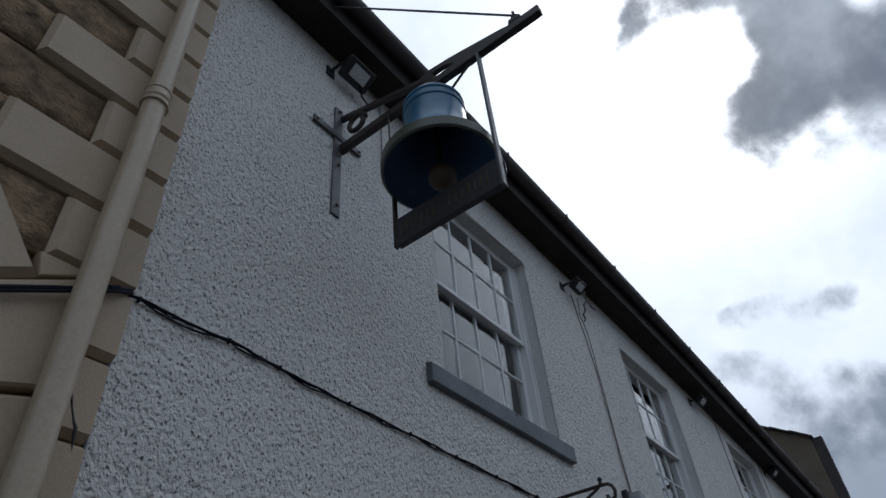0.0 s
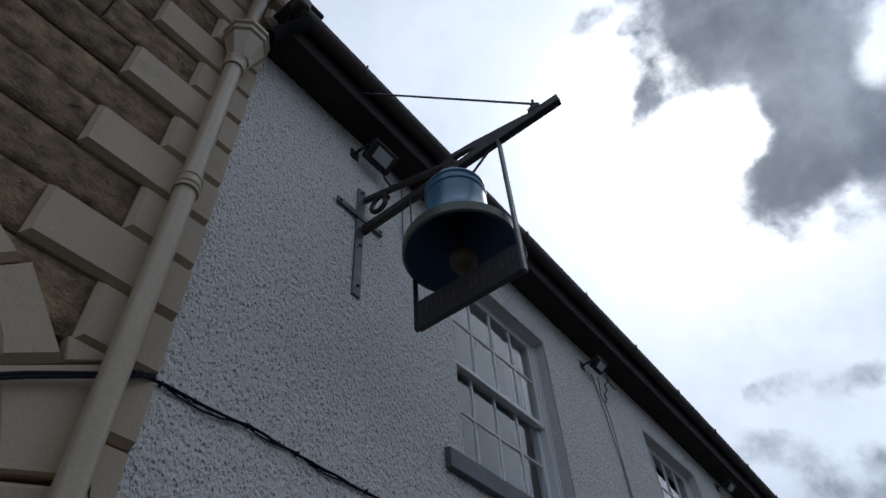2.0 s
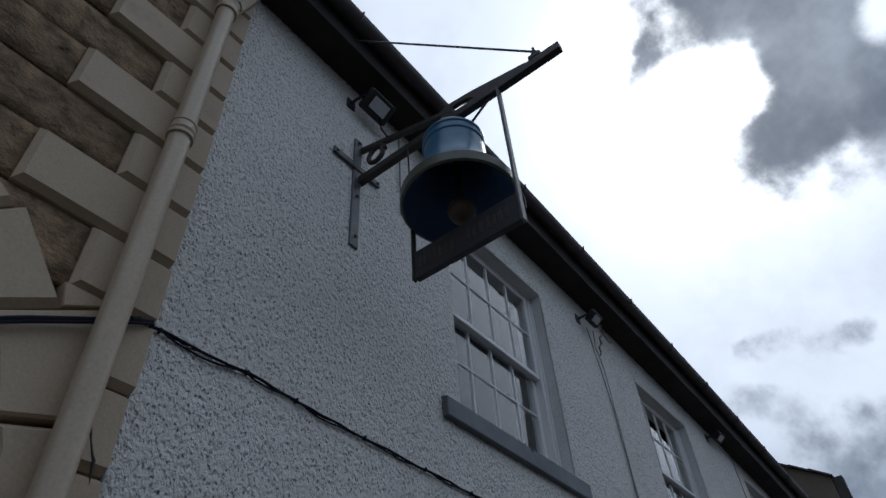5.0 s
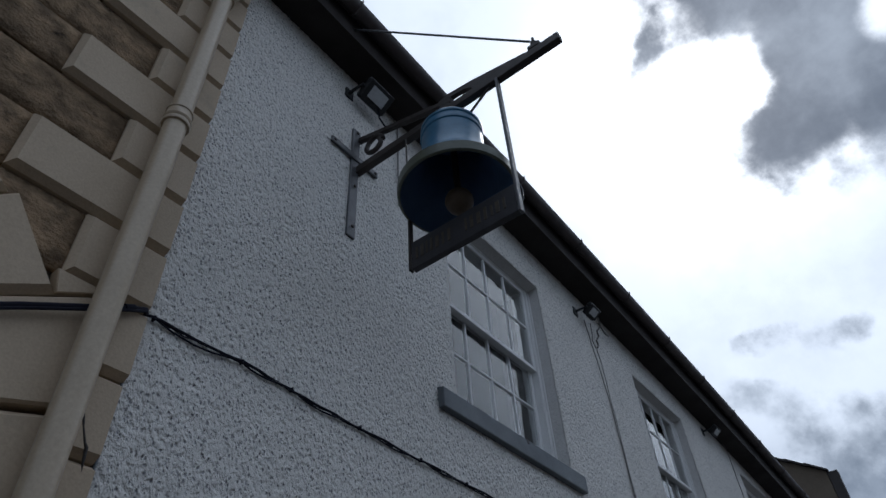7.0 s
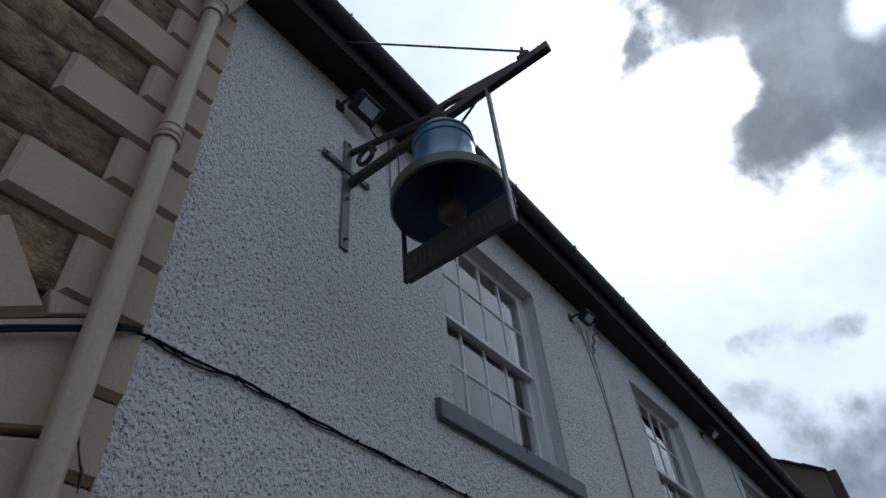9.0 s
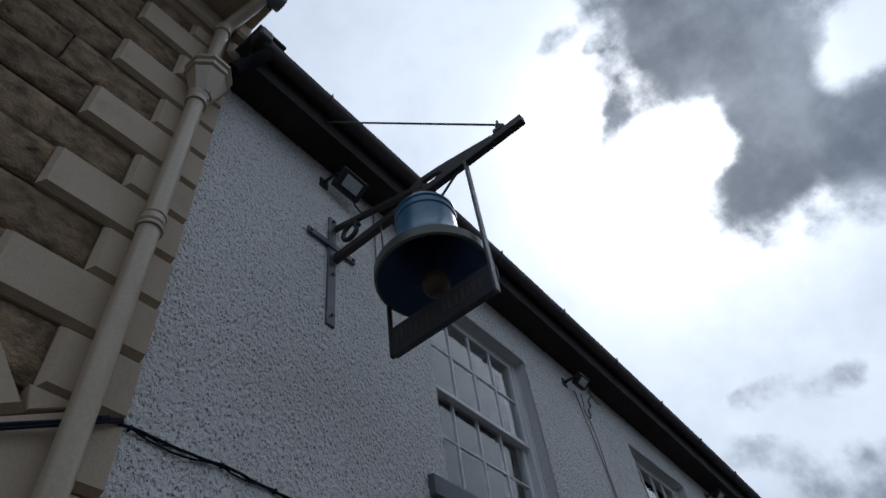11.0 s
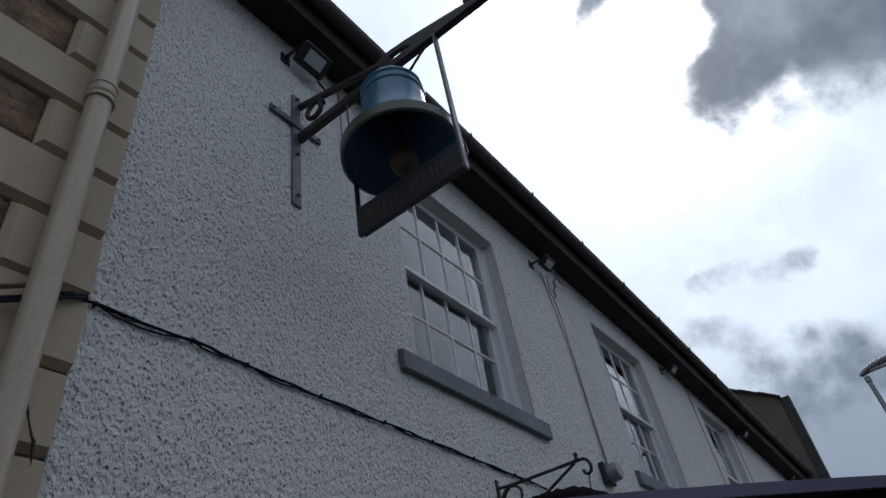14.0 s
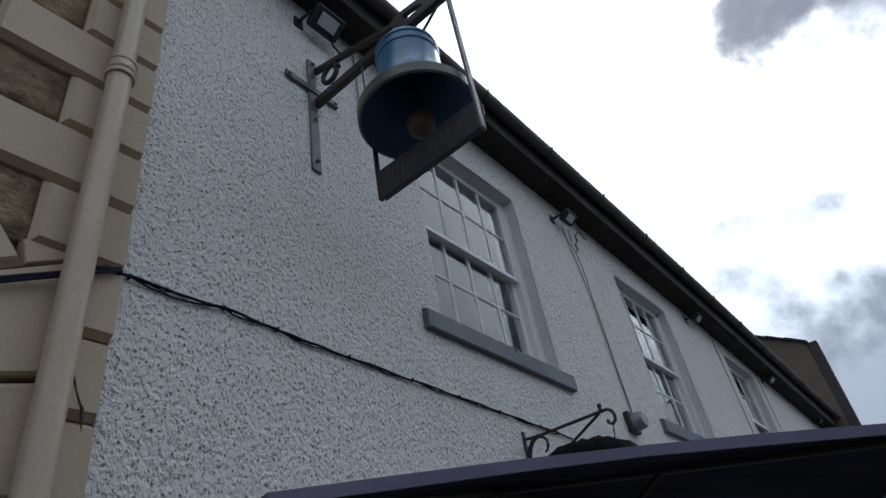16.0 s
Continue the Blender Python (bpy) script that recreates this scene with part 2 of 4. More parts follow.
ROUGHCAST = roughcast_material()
PLASTER = material("white_painted_plaster", (0.74, 0.73, 0.71), (0.64, 0.63, 0.61), rough=0.75, scale=6, fine=55, bump=0.9, depth=0.008)
WHITE_WOOD = material("white_gloss_paint", (0.87, 0.87, 0.86), (0.78, 0.78, 0.77), rough=0.4, scale=7, fine=120, bump=0.1)
GREY_SILL = material("grey_masonry_paint", (0.155, 0.175, 0.19), (0.12, 0.135, 0.15), rough=0.6, scale=8, fine=150, bump=0.25)
CREAM = material("cream_masonry_paint", (0.535, 0.424, 0.30), (0.46, 0.364, 0.255), rough=0.65, scale=3.5, fine=110, bump=0.35, depth=0.003, random_shade=0.05, stain=(0.35, 0.295, 0.215), stain_scale=3.0)
CREAM_PIPE = material("cream_gloss_paint", (0.505, 0.405, 0.286), (0.435, 0.35, 0.247), rough=0.35, scale=4, fine=80, bump=0.12, coat=0.2)
SANDSTONE = material("weathered_sandstone", (0.375, 0.262, 0.160), (0.142, 0.102, 0.066), rough=0.92, scale=12, fine=60, bump=0.9, depth=0.014, contrast=0.95, spec=0.2, random_shade=0.24, stain=(0.036, 0.029, 0.021), stain_scale=13.0, stretch=(1.0, 0.9, 1.15))
MORTAR = material("dark_sandy_mortar", (0.13, 0.11, 0.083), (0.075, 0.065, 0.05), rough=0.95, scale=9, fine=80, bump=0.7, depth=0.01)
BLACK_TRIM = material("black_gloss_trim", (0.050, 0.044, 0.042), (0.036, 0.032, 0.031), spec=0.3, rough=0.6, scale=5, fine=60, bump=0.12)
IRON = material("black_painted_iron", (0.047, 0.037, 0.033), (0.032, 0.026, 0.024), spec=0.35, rough=0.5, scale=18, fine=140, bump=0.25, stain=(0.04, 0.026, 0.02), stain_scale=14)
IRON_GREY = material("weathered_grey_iron", (0.13, 0.135, 0.145), (0.085, 0.085, 0.09), rough=0.45, metal=0.3, scale=18, fine=140, bump=0.25)
BELL_BLUE = material("blue_enamel", (0.05, 0.185, 0.325), (0.032, 0.125, 0.225), rough=0.36, scale=5, fine=60, bump=0.06, coat=0.2, stain=(0.10, 0.22, 0.34), stain_scale=6, rough2=0.5)
BELL_INNER = material("dark_blue_enamel", (0.078, 0.140, 0.255), (0.058, 0.106, 0.20), rough=0.5, scale=5, fine=60, bump=0.1)
BELL_LIP = material("tarnished_lip_paint", (0.105, 0.118, 0.085), (0.060, 0.070, 0.054), rough=0.4, scale=12, fine=90, bump=0.15)
TAN = material("faded_gold_paint", (0.09, 0.06, 0.033), (0.06, 0.042, 0.026), rough=0.6, scale=12, fine=90, bump=0.15)
BOARD = material("dark_navy_signboard", (0.034, 0.033, 0.040), (0.024, 0.023, 0.028), rough=0.55, scale=9, fine=90, bump=0.15)
LETTER = material("dull_gold_lettering", (0.072, 0.058, 0.040), (0.044, 0.037, 0.028), rough=0.6, scale=30, fine=120, bump=0.1)
CABLE = material("black_cable_sheath", (0.020, 0.021, 0.034), spec=0.15, rough=0.75, scale=20, fine=200, bump=0.1)
GREY_CABLE = material("grubby_grey_cable", (0.24, 0.23, 0.215), rough=0.7, scale=20, fine=200, bump=0.1)
LAMP_BODY = material("dark_aluminium", (0.035, 0.037, 0.04), rough=0.45, metal=0.4, scale=20, fine=120, bump=0.1)
SOFFIT = material("dark_soffit_boards", (0.038, 0.032, 0.030), (0.026, 0.022, 0.021), spec=0.2, rough=0.7, scale=5, fine=60, bump=0.2)
GUTTER_BLACK = material("weathered_black_gutter", (0.105, 0.09, 0.088), (0.07, 0.06, 0.059), spec=0.35, rough=0.5, scale=5, fine=60, bump=0.15)
LAMP_GLASS = material("frosted_lamp_glass", (0.62, 0.64, 0.66), rough=0.3, scale=10, fine=80, bump=0.02)
SLATE = material("grey_slate", (0.09, 0.09, 0.095), (0.055, 0.055, 0.06), rough=0.7, scale=4, fine=60, bump=0.5, depth=0.01)
BROWN_RENDER = material("brown_render", (0.15, 0.12, 0.088), (0.11, 0.088, 0.066), rough=0.9, scale=1.6, fine=30, bump=0.5, depth=0.01, stain=(0.09, 0.075, 0.058))
PAVING = material("grey_paving", (0.085, 0.083, 0.08), (0.055, 0.054, 0.052), rough=0.85, scale=1.2, fine=40, bump=0.5, depth=0.006)
# one cloth in two colours: shaded underside near black, sky-lit hem paler
NAVY_CLOTH = material("navy_canvas", (0.012, 0.010, 0.024), (0.008, 0.007, 0.017), spec=0.1, rough=0.85, scale=6, fine=400, bump=0.25, depth=0.001)
HEM = material("purple_grey_skylit_hem", (0.135, 0.122, 0.185), (0.10, 0.09, 0.145), rough=0.7, scale=9, fine=400, bump=0.2, depth=0.001)
COIR = material("dark_coir_and_moss", (0.010, 0.009, 0.011), (0.006, 0.006, 0.007), spec=0.05, rough=0.95, scale=30, fine=160, bump=0.9, depth=0.01)
MATT_BLACK = material("matt_black_paint", (0.011, 0.011, 0.012), (0.008, 0.008, 0.009), spec=0.1, rough=0.8, scale=9, fine=90, bump=0.2)
# near-black colour puts the shade of rooms and recess into the surface
ROOM = material("dark_indoor_shade", (0.05, 0.046, 0.043), rough=0.9, scale=2, fine=30, bump=0.1)
STEEL = material("galvanised_steel", (0.28, 0.29, 0.30), (0.2, 0.2, 0.21), rough=0.45, metal=0.5, scale=10, fine=90, bump=0.1)


def glass_material():
    m = bpy.data.materials.new("window_glass")
    m.use_nodes = True
    b = m.node_tree.nodes["Principled BSDF"]
    b.inputs["Base Color"].default_value = (0.93, 0.95, 0.95, 1)
    b.inputs["Roughness"].default_value, b.inputs["Transmission Weight"].default_value, b.inputs["IOR"].default_value = 0.015, 1.0, 1.43
    return m


GLASS = glass_material()

# ---------------------------------------------------------------- mesh helpers
ORIGIN = {}


def thing(name, at, label, category, group="", kind=""):
    """An Empty at the thing's base; its parts are given in world metres."""
    ob = new(name)
    ob.empty_display_size = 0.05
    ob.location = at
    ORIGIN[ob] = Vector(at)
    return tagged(ob, label, category, group, kind)


def part(name, bm, mat, parent=None, label="", smooth=False, kind=""):
    me = bpy.data.meshes.new(name)
    off = ORIGIN.get(parent, Vector((0, 0, 0)))
    if off.length:
        bmesh.ops.translate(bm, verts=bm.verts, vec=-off)
    bmesh.ops.recalc_face_normals(bm, faces=bm.faces)
    if smooth:
        for f in bm.faces:
            f.smooth = True
        for e in bm.edges:
            if len(e.link_faces) == 2 and e.calc_face_angle(0) > radians(40):
                e.smooth = False
    bm.to_mesh(me)
    bm.free()
    me.materials.append(mat)
    ob = new(name, me)
    if parent:
        ob.parent = parent
        ORIGIN[ob] = off
    return tagged(ob, label, kind=kind)


def box(x0, x1, y0, y1, z0, z1, bevel=0.0, bm=None):
    bm = bm or bmesh.new()
    r = bmesh.ops.create_cube(bm, size=1)
    m = Matrix.Translation(((x0 + x1) / 2, (y0 + y1) / 2, (z0 + z1) / 2)) @ Matrix.Diagonal((abs(x1 - x0), abs(y1 - y0), abs(z1 - z0), 1))
    bmesh.ops.transform(bm, matrix=m, verts=r["verts"])
    if bevel:
        es = list({e for v in r["verts"] for e in v.link_edges})
        bmesh.ops.bevel(bm, geom=es, offset=bevel, segments=1, affect="EDGES")
    return bm


def tube(points, radius, seg=10, bm=None, closed=False, squash=None):
    """A round bar along a line of points; radius may be a list; squash=(normal half-width, thickness) makes a flat bar."""
    bm = bm or bmesh.new()
    pts = [Vector(p) for p in points]
    rings, up = [], None
    for i, p in enumerate(pts):
        a, b = (pts[i - 1] if i or closed else p), (pts[(i + 1) % len(pts)] if i + 1 < len(pts) or closed else p)
        t = (b - a).normalized()
        if up is None:
            up = t.orthogonal().normalized()
        up = (up - t * up.dot(t)).normalized()
        side = t.cross(up)
        r = radius[i] if isinstance(radius, (list, tuple)) else radius
        rings.append([bm.verts.new(p + up * math.cos(2 * math.pi * k / seg) * r + side * math.sin(2 * math.pi * k / seg) * r) for k in range(seg)])
    pairs = list(zip(rings, rings[1:])) + ([(rings[-1], rings[0])] if closed else [])
    for a, b in pairs:
        for k in range(seg):
            bm.faces.new((a[k], a[(k + 1) % seg], b[(k + 1) % seg], b[k]))
    if not closed:
        bm.faces.new(rings[0][::-1]), bm.faces.new(rings[-1])
    return bm


def bar(a, b, wide, thick, across=(0, 1, 0), bm=None, bevel=0.003):
    """A flat bar from a to b: thick along `across`, wide at right angles to it."""
    a, b, y = Vector(a), Vector(b), Vector(across).normalized()
    x = (b - a).normalized()
    y = (y - x * y.dot(x)).normalized()
    z = x.cross(y)
    bm = bm or bmesh.new()
    r = bmesh.ops.create_cube(bm, size=1)
    m = Matrix.Translation((a + b) / 2) @ Matrix((x, y, z)).transposed().to_4x4() @ Matrix.Diagonal(((b - a).length, thick, wide, 1))
    bmesh.ops.transform(bm, matrix=m, verts=r["verts"])
    if bevel:
        bmesh.ops.bevel(bm, geom=list({e for v in r["verts"] for e in v.link_edges}), offset=bevel, segments=1, affect="EDGES")
    return bm


def lathe(profile, centre, seg=48, bm=None):
    """A surface turned round the upright axis through centre, from (radius, z) pairs."""
    bm = bm or bmesh.new()
    rings = []
    for r, z in profile:
        if r < 1e-5:
            rings.append([bm.verts.new((centre[0], centre[1], z))])
        else:
            rings.append([bm.verts.new((centre[0] + r * math.cos(2 * math.pi * k / seg), centre[1] + r * math.sin(2 * math.pi * k / seg), z)) for k in range(seg)])
    for a, b in zip(rings, rings[1:]):
        for k in range(seg):
            k2 = (k + 1) % seg
            if len(a) == 1 and len(b) == 1:
                continue
            if len(a) == 1:
                bm.faces.new((a[0], b[k], b[k2]))
            elif len(b) == 1:
                bm.faces.new((a[k], a[k2], b[0]))
            else:
                bm.faces.new((a[k], a[k2], b[k2], b[k]))
    return bm


def prism(outline, x0, x1, chamfer=0.0, bm=None):
    """An outline of (y, z) pairs drawn out from x0 to x1; the x1 face is drawn in by the chamfer."""
    bm = bm or bmesh.new()
    cy, cz = sum(p[0] for p in outline) / len(outline), sum(p[1] for p in outline) / len(outline)
    back = [bm.verts.new((x0, y, z)) for y, z in outline]
    front = [bm.verts.new((x1 - chamfer, y, z)) for y, z in outline]
    n = len(outline)
    for k in range(n):
        bm.faces.new((back[k], back[(k + 1) % n], front[(k + 1) % n], front[k]))
    bm.faces.new(back[::-1])
    cap = bm.faces.new(front)
    if chamfer:
        bmesh.ops.recalc_face_normals(bm, faces=bm.faces)
        r = bmesh.ops.inset_region(bm, faces=[cap], thickness=chamfer, depth=0)
        bmesh.ops.translate(bm, verts=cap.verts, vec=(chamfer, 0, 0))
    return bm


def arc(cx, cy, r, a0, a1, n):
    return [(cx + r * math.cos(radians(a0 + (a1 - a0) * k / n)), cy + r * math.sin(radians(a0 + (a1 - a0) * k / n))) for k in range(n + 1)]


# ---------------------------------------------------------------- setting
G = -0.15          # pavement level
END = 13.0         # far end of the white facade
TOP = 5.27         # wall top under the soffit


def lean(z):
    """The joint between the two houses is slightly out of plumb."""
    return 0.0070 * (z - 3.45) - 0.006


def drop(y):
    """The old eaves sag towards the far end."""
    return 0.0040 * max(0.0, y - 1.0) ** 2 if y < 9 else 0.256 + 0.05 * (y - 9)


part("ground", box(-60, 400, -400, 400, G - 0.3, G), PAVING, None, "grey paving and road reaching to the horizon", kind="structure")
WINDOWS = [(1.745, 2.98), (4.715, 5.915), (7.75, 8.91)]
W_TOP, W_BOT = 4.84, 3.297

# solid wall behind the roughcast skin, in blocks round the openings
wall = thing("wall_front", (0, 0, G), "white-painted roughcast front wall of a two-storey inn", "wall", kind="structure")
edges = [0.0]
for a, b in WINDOWS:
    edges += [a, b]
edges.append(END)
bm = bmesh.new()
for k in range(0, len(edges), 2):
    box(-0.19, 0.0, edges[k], edges[k + 1], G, TOP, bm=bm)
for a, b in WINDOWS:
    box(-0.19, 0.0, a, b, G, W_BOT, bm=bm)
    box(-0.19, 0.0, a, b, W_TOP, TOP, bm=bm)
part("masonry", bm, PLASTER, wall, "smooth white-painted window reveals")
# inner part of the reveals, coloured dark in place of indoor shade
bm = bmesh.new()
for k in range(0, len(edges), 2):
    box(-0.40, -0.192, edges[k], edges[k + 1], G, TOP, bm=bm)
for a, b in WINDOWS:
    box(-0.40, -0.192, a, b, G, W_BOT, bm=bm)
    box(-0.40, -0.192, a, b, W_TOP, TOP, bm=bm)
part("inner_lining", bm, ROOM, wall, "inner face of the wall, its shade put into a dark colour")


def blurred(a, n):
    for _ in range(n):
        a = (a + np.roll(a, 1, 0) + np.roll(a, -1, 0)) / 3
        a = (a + np.roll(a, 1, 1) + np.roll(a, -1, 1)) / 3
    return a / a.std()


def skin(y0, y1, z0, z1, step, relief):
    """A lumpy sheet over the wall, left open at the windows."""
    ny, nz = int((y1 - y0) / step) + 1, int((z1 - z0) / step) + 1
    ys, zs = np.linspace(y0, y1, ny), np.linspace(z0, z1, nz)
    rng = np.random.default_rng(7)
    hollow = blurred(rng.standard_normal((ny, nz)), 1) * 0.92 + blurred(rng.standard_normal((ny, nz)), 2) * 0.4
    h = -np.clip(-hollow - 0.2, 0, 1.7) + np.clip(hollow - 0.5, 0, 1.2) * 0.4
    h += blurred(rng.standard_normal((ny, nz)), 4) * 0.12 + blurred(rng.standard_normal((ny, nz)), 30) * 0.12
    yy, zz = np.meshgrid(ys, zs, indexing="ij")
    for a, b in WINDOWS:
        for edge in (a, b):
            near = (np.abs(yy - edge) < step * 0.6) & (zz > W_BOT - step) & (zz < W_TOP + step)
            yy[near] = edge
        for edge in (W_BOT, W_TOP):
            near = (np.abs(zz - edge) < step * 0.6) & (yy > a - step) & (yy < b + step)
            zz[near] = edge
    if y0 == 0.0:
        yy += lean(zz) * np.clip(1 - yy / 0.4, 0, 1)
    xx = 0.007 + relief * h
    co = np.stack([xx, yy, zz], -1).reshape(-1, 3)
    idx = np.arange(ny * nz).reshape(ny, nz)
    quads = np.stack([idx[:-1, :-1], idx[1:, :-1], idx[1:, 1:], idx[:-1, 1:]], -1).reshape(-1, 4)
    mid = co[quads].mean(1)
    keep = np.ones(len(quads), bool)
    for a, b in WINDOWS:
        keep &= ~((mid[:, 1] > a) & (mid[:, 1] < b) & (mid[:, 2] > W_BOT) & (mid[:, 2] < W_TOP))
    me = bpy.data.meshes.new("roughcast")
    me.from_pydata((co - np.array((0, 0, G))).tolist(), [], quads[keep].tolist())
    me.polygons.foreach_set("use_smooth", [True] * len(me.polygons))
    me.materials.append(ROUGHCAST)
    ob = new("roughcast", me)
    ob.parent = wall
    return tagged(ob, "lumpy white roughcast with shade painted into its pits", kind="stuff")


skin(0.0, 3.4, 1.5, TOP, 0.0050, 0.0024)
skin(3.4, END, 1.5, TOP, 0.011, 0.0028)
part("room_wall", box(-2.6, -2.5, -0.2, END, 1.5, TOP), ROOM, None, "upstairs room wall, coloured dark for the shade indoors", kind="structure")
part("room_floor", box(-2.5, -0.35, 0.0, END, 2.5, 2.6), ROOM, None, "upstairs floor, coloured dark for the shade indoors", kind="structure")
part("room_ceiling", box(-2.5, -0.35, 0.0, END, 5.1, 5.2), ROOM, None, "upstairs ceiling, coloured dark for the shade indoors", kind="structure")
part("wall_end", box(-2.5, -0.35, END - 0.3, END, G, TOP), PLASTER, None, "plain end wall of the inn", kind="structure")


def sash_window(name, y0, y1, cols):
    """Two vertically sliding sashes in a recessed box frame, with a painted stone sill."""
    w = thing(name, (-0.1, (y0 + y1) / 2, W_BOT), "white timber sash window with small panes and a grey sill", "window", kind="structure")
    xf = -0.086
    zb, zt = W_BOT + 0.03, W_TOP
    bm = bmesh.new()
    left, right = 0.066, 0.064
    box(xf - 0.125, xf, y0, y0 + left, zb, zt, 0.004, bm)
    box(xf - 0.125, xf, y1 - right, y1, zb, zt, 0.004, bm)
    box(xf - 0.125, xf, y0 + left, y1 - right, zt - 0.02, zt, 0.004, bm)
    part("window_frame", bm, WHITE_WOOD, w)
    part("staff_bead", box(xf + 0.001, xf + 0.012, y1 - 0.022, y1 - 0.004, zb, zt - 0.02, 0.003), WHITE_WOOD, w)
    part("parting_bead", box(xf + 0.001, xf + 0.007, y1 - right - 0.002, y1 - right + 0.014, zb, zt - 0.02, 0.002), WHITE_WOOD, w)
    meet = 4.062
    for nm, xs, z0, z1, low, high in (("upper_sash", xf - 0.003, meet, zt - 0.022, 0.032, 0.040), ("lower_sash", xf - 0.046, zb, meet + 0.05, 0.138, 0.04)):
        ya, yb = y0 + left, y1 - right
        bm = bmesh.new()
        st = 0.034
        box(xs - 0.040, xs, ya, ya + st, z0, z1, 0.003, bm)
        box(xs - 0.040, xs, yb - st, yb, z0, z1, 0.003, bm)
        box(xs - 0.040, xs, ya + st, yb - st, z0, z0 + low, 0.003, bm)
        box(xs - 0.040, xs, ya + st, yb - st, z1 - high, z1, 0.003, bm)
        sash = part(nm, bm, WHITE_WOOD, w)
        py0, py1, pz0, pz1 = ya + st, yb - st, z0 + low, z1 - high
        for k in range(1, cols):
            yc = py0 + (py1 - py0) * k / cols
            part("glazing_bar", box(xs - 0.032, xs - 0.003, yc - 0.008, yc + 0.008, pz0, pz1, 0.004), WHITE_WOOD, sash)
        zc = (pz0 + pz1) / 2
        part("glazing_bar", box(xs - 0.034, xs - 0.004, py0, py1, zc - 0.008, zc + 0.008, 0.003), WHITE_WOOD, sash)
        for k in range(cols):
            for j in range(2):
                ga, gb = py0 + (py1 - py0) * k / cols + 0.007, py0 + (py1 - py0) * (k + 1) / cols - 0.007
                gz0, gz1 = pz0 + (pz1 - pz0) * j / 2 + 0.007, pz0 + (pz1 - pz0) * (j + 1) / 2 - 0.007
                bm = box(xs - 0.016, xs - 0.012, ga, gb, gz0, gz1)
                tilt = Matrix.Rotation(radians(random.uniform(-0.5, 0.5)), 4, "Z") @ Matrix.Rotation(radians(random.uniform(-0.5, 0.5)), 4, "Y")
                c = Vector((xs - 0.014, (ga + gb) / 2, (gz0 + gz1) / 2))
                bmesh.ops.transform(bm, matrix=Matrix.Translation(c) @ tilt @ Matrix.Translation(-c), verts=bm.verts)
                part("pane", bm, GLASS, sash).visible_shadow = False
    # sill with a weathered upper face
    bm = bmesh.new()
    prof = [(-0.24, W_BOT + 0.03), (-0.082, W_BOT + 0.03), (0.045, W_BOT - 0.005), (0.045, W_BOT - 0.115), (-0.0, W_BOT - 0.115), (-0.24, W_BOT - 0.115)]
    a = [bm.verts.new((x, y0 - 0.172, z)) for x, z in prof]
    b = [bm.verts.new((x, y1 + 0.105, z)) for x, z in prof]
    for k in range(len(prof)):
        bm.faces.new((a[k], a[(k + 1) % len(prof)], b[(k + 1) % len(prof)], b[k]))
    bm.faces.new(a[::-1]), bm.faces.new(b)
    bmesh.ops.bevel(bm, geom=list(bm.edges), offset=0.004, segments=1, affect="EDGES")
    part("window_sill", bm, GREY_SILL, w, "grey-painted stone sill")
    part("sill_crack", box(0.026, 0.047, y0 + 0.625, y0 + 0.650, W_BOT - 0.032, W_BOT - 0.001, 0.003), BLACK_TRIM, w, "dark chip in the sill")
    return w


for k, (a, b) in enumerate(WINDOWS):
    sash_window("window_%d" % (k + 1), a, b, (4, 4, 3)[k])

# eaves: soffit, fascia, half-round gutter, roof slope


def along_eaves(section, y0, y1, step=0.5, closed=True, low=()):
    """An (x, z) section drawn along the sagging eaves."""
    bm = bmesh.new()
    n = max(1, round((y1 - y0) / step))
    rows = []
    for k in range(n + 1):
        y = y0 + (y1 - y0) * k / n
        rows.append([bm.verts.new((x, y, z - drop(y) - (0.0003 * y * y if i in low else 0.0))) for i, (x, z) in enumerate(section)])
    m = len(section)
    for a, b in zip(rows, rows[1:]):
        for k in range(m if closed else m - 1):
            bm.faces.new((a[k], a[(k + 1) % m], b[(k + 1) % m], b[k]))
    if closed:
        bm.faces.new(rows[0][::-1]), bm.faces.new(rows[-1])
    return bm



eaves = thing("eaves", (0, 0, TOP), "black-painted eaves with soffit, fascia and gutter", "eaves", kind="structure")
part("soffit", along_eaves([(-0.05, 5.24), (0.198, 5.24), (0.198, 5.275), (-0.05, 5.275)], 0.0, END, low=(0, 1)), SOFFIT, eaves)
part("fascia", along_eaves([(0.20, 5.23), (0.222, 5.23), (0.222, 5.50), (0.20, 5.50)], 0.0, END, low=(0, 1)), SOFFIT, eaves)
outer = [(0.285 + 0.055 * math.cos(radians(a)), 5.435 + 0.06 * math.sin(radians(a))) for a in range(-180, 1, 15)]
inner = [(0.285 + 0.050 * math.cos(radians(a)), 5.437 + 0.055 * math.sin(radians(a))) for a in range(0, -181, -15)]
gutter = part("gutter", along_eaves(outer + inner, 0.02, END), GUTTER_BLACK, eaves, smooth=True)
for k in range(14):
    y = 0.55 + 0.93 * k
    ring = [(0.285 + 0.060 * math.cos(radians(a)), y, 5.436 + 0.066 * math.sin(radians(a)) - drop(y)) for a in range(-190, 11, 20)]
    part("gutter_clip", tube(ring, 0.006, 6), GUTTER_BLACK, gutter)
part("roof", along_eaves([(0.27, 5.46), (-4.2, 8.6), (-4.2, 8.65), (0.27, 5.51)], 0.0, END, 1.0), SLATE, None, "grey slate roof slope of the inn", kind="structure")
part("gutter_stop_end", box(0.245, 0.352, -0.035, 0.055, 5.40, 5.508, 0.012), GUTTER_BLACK, eaves)
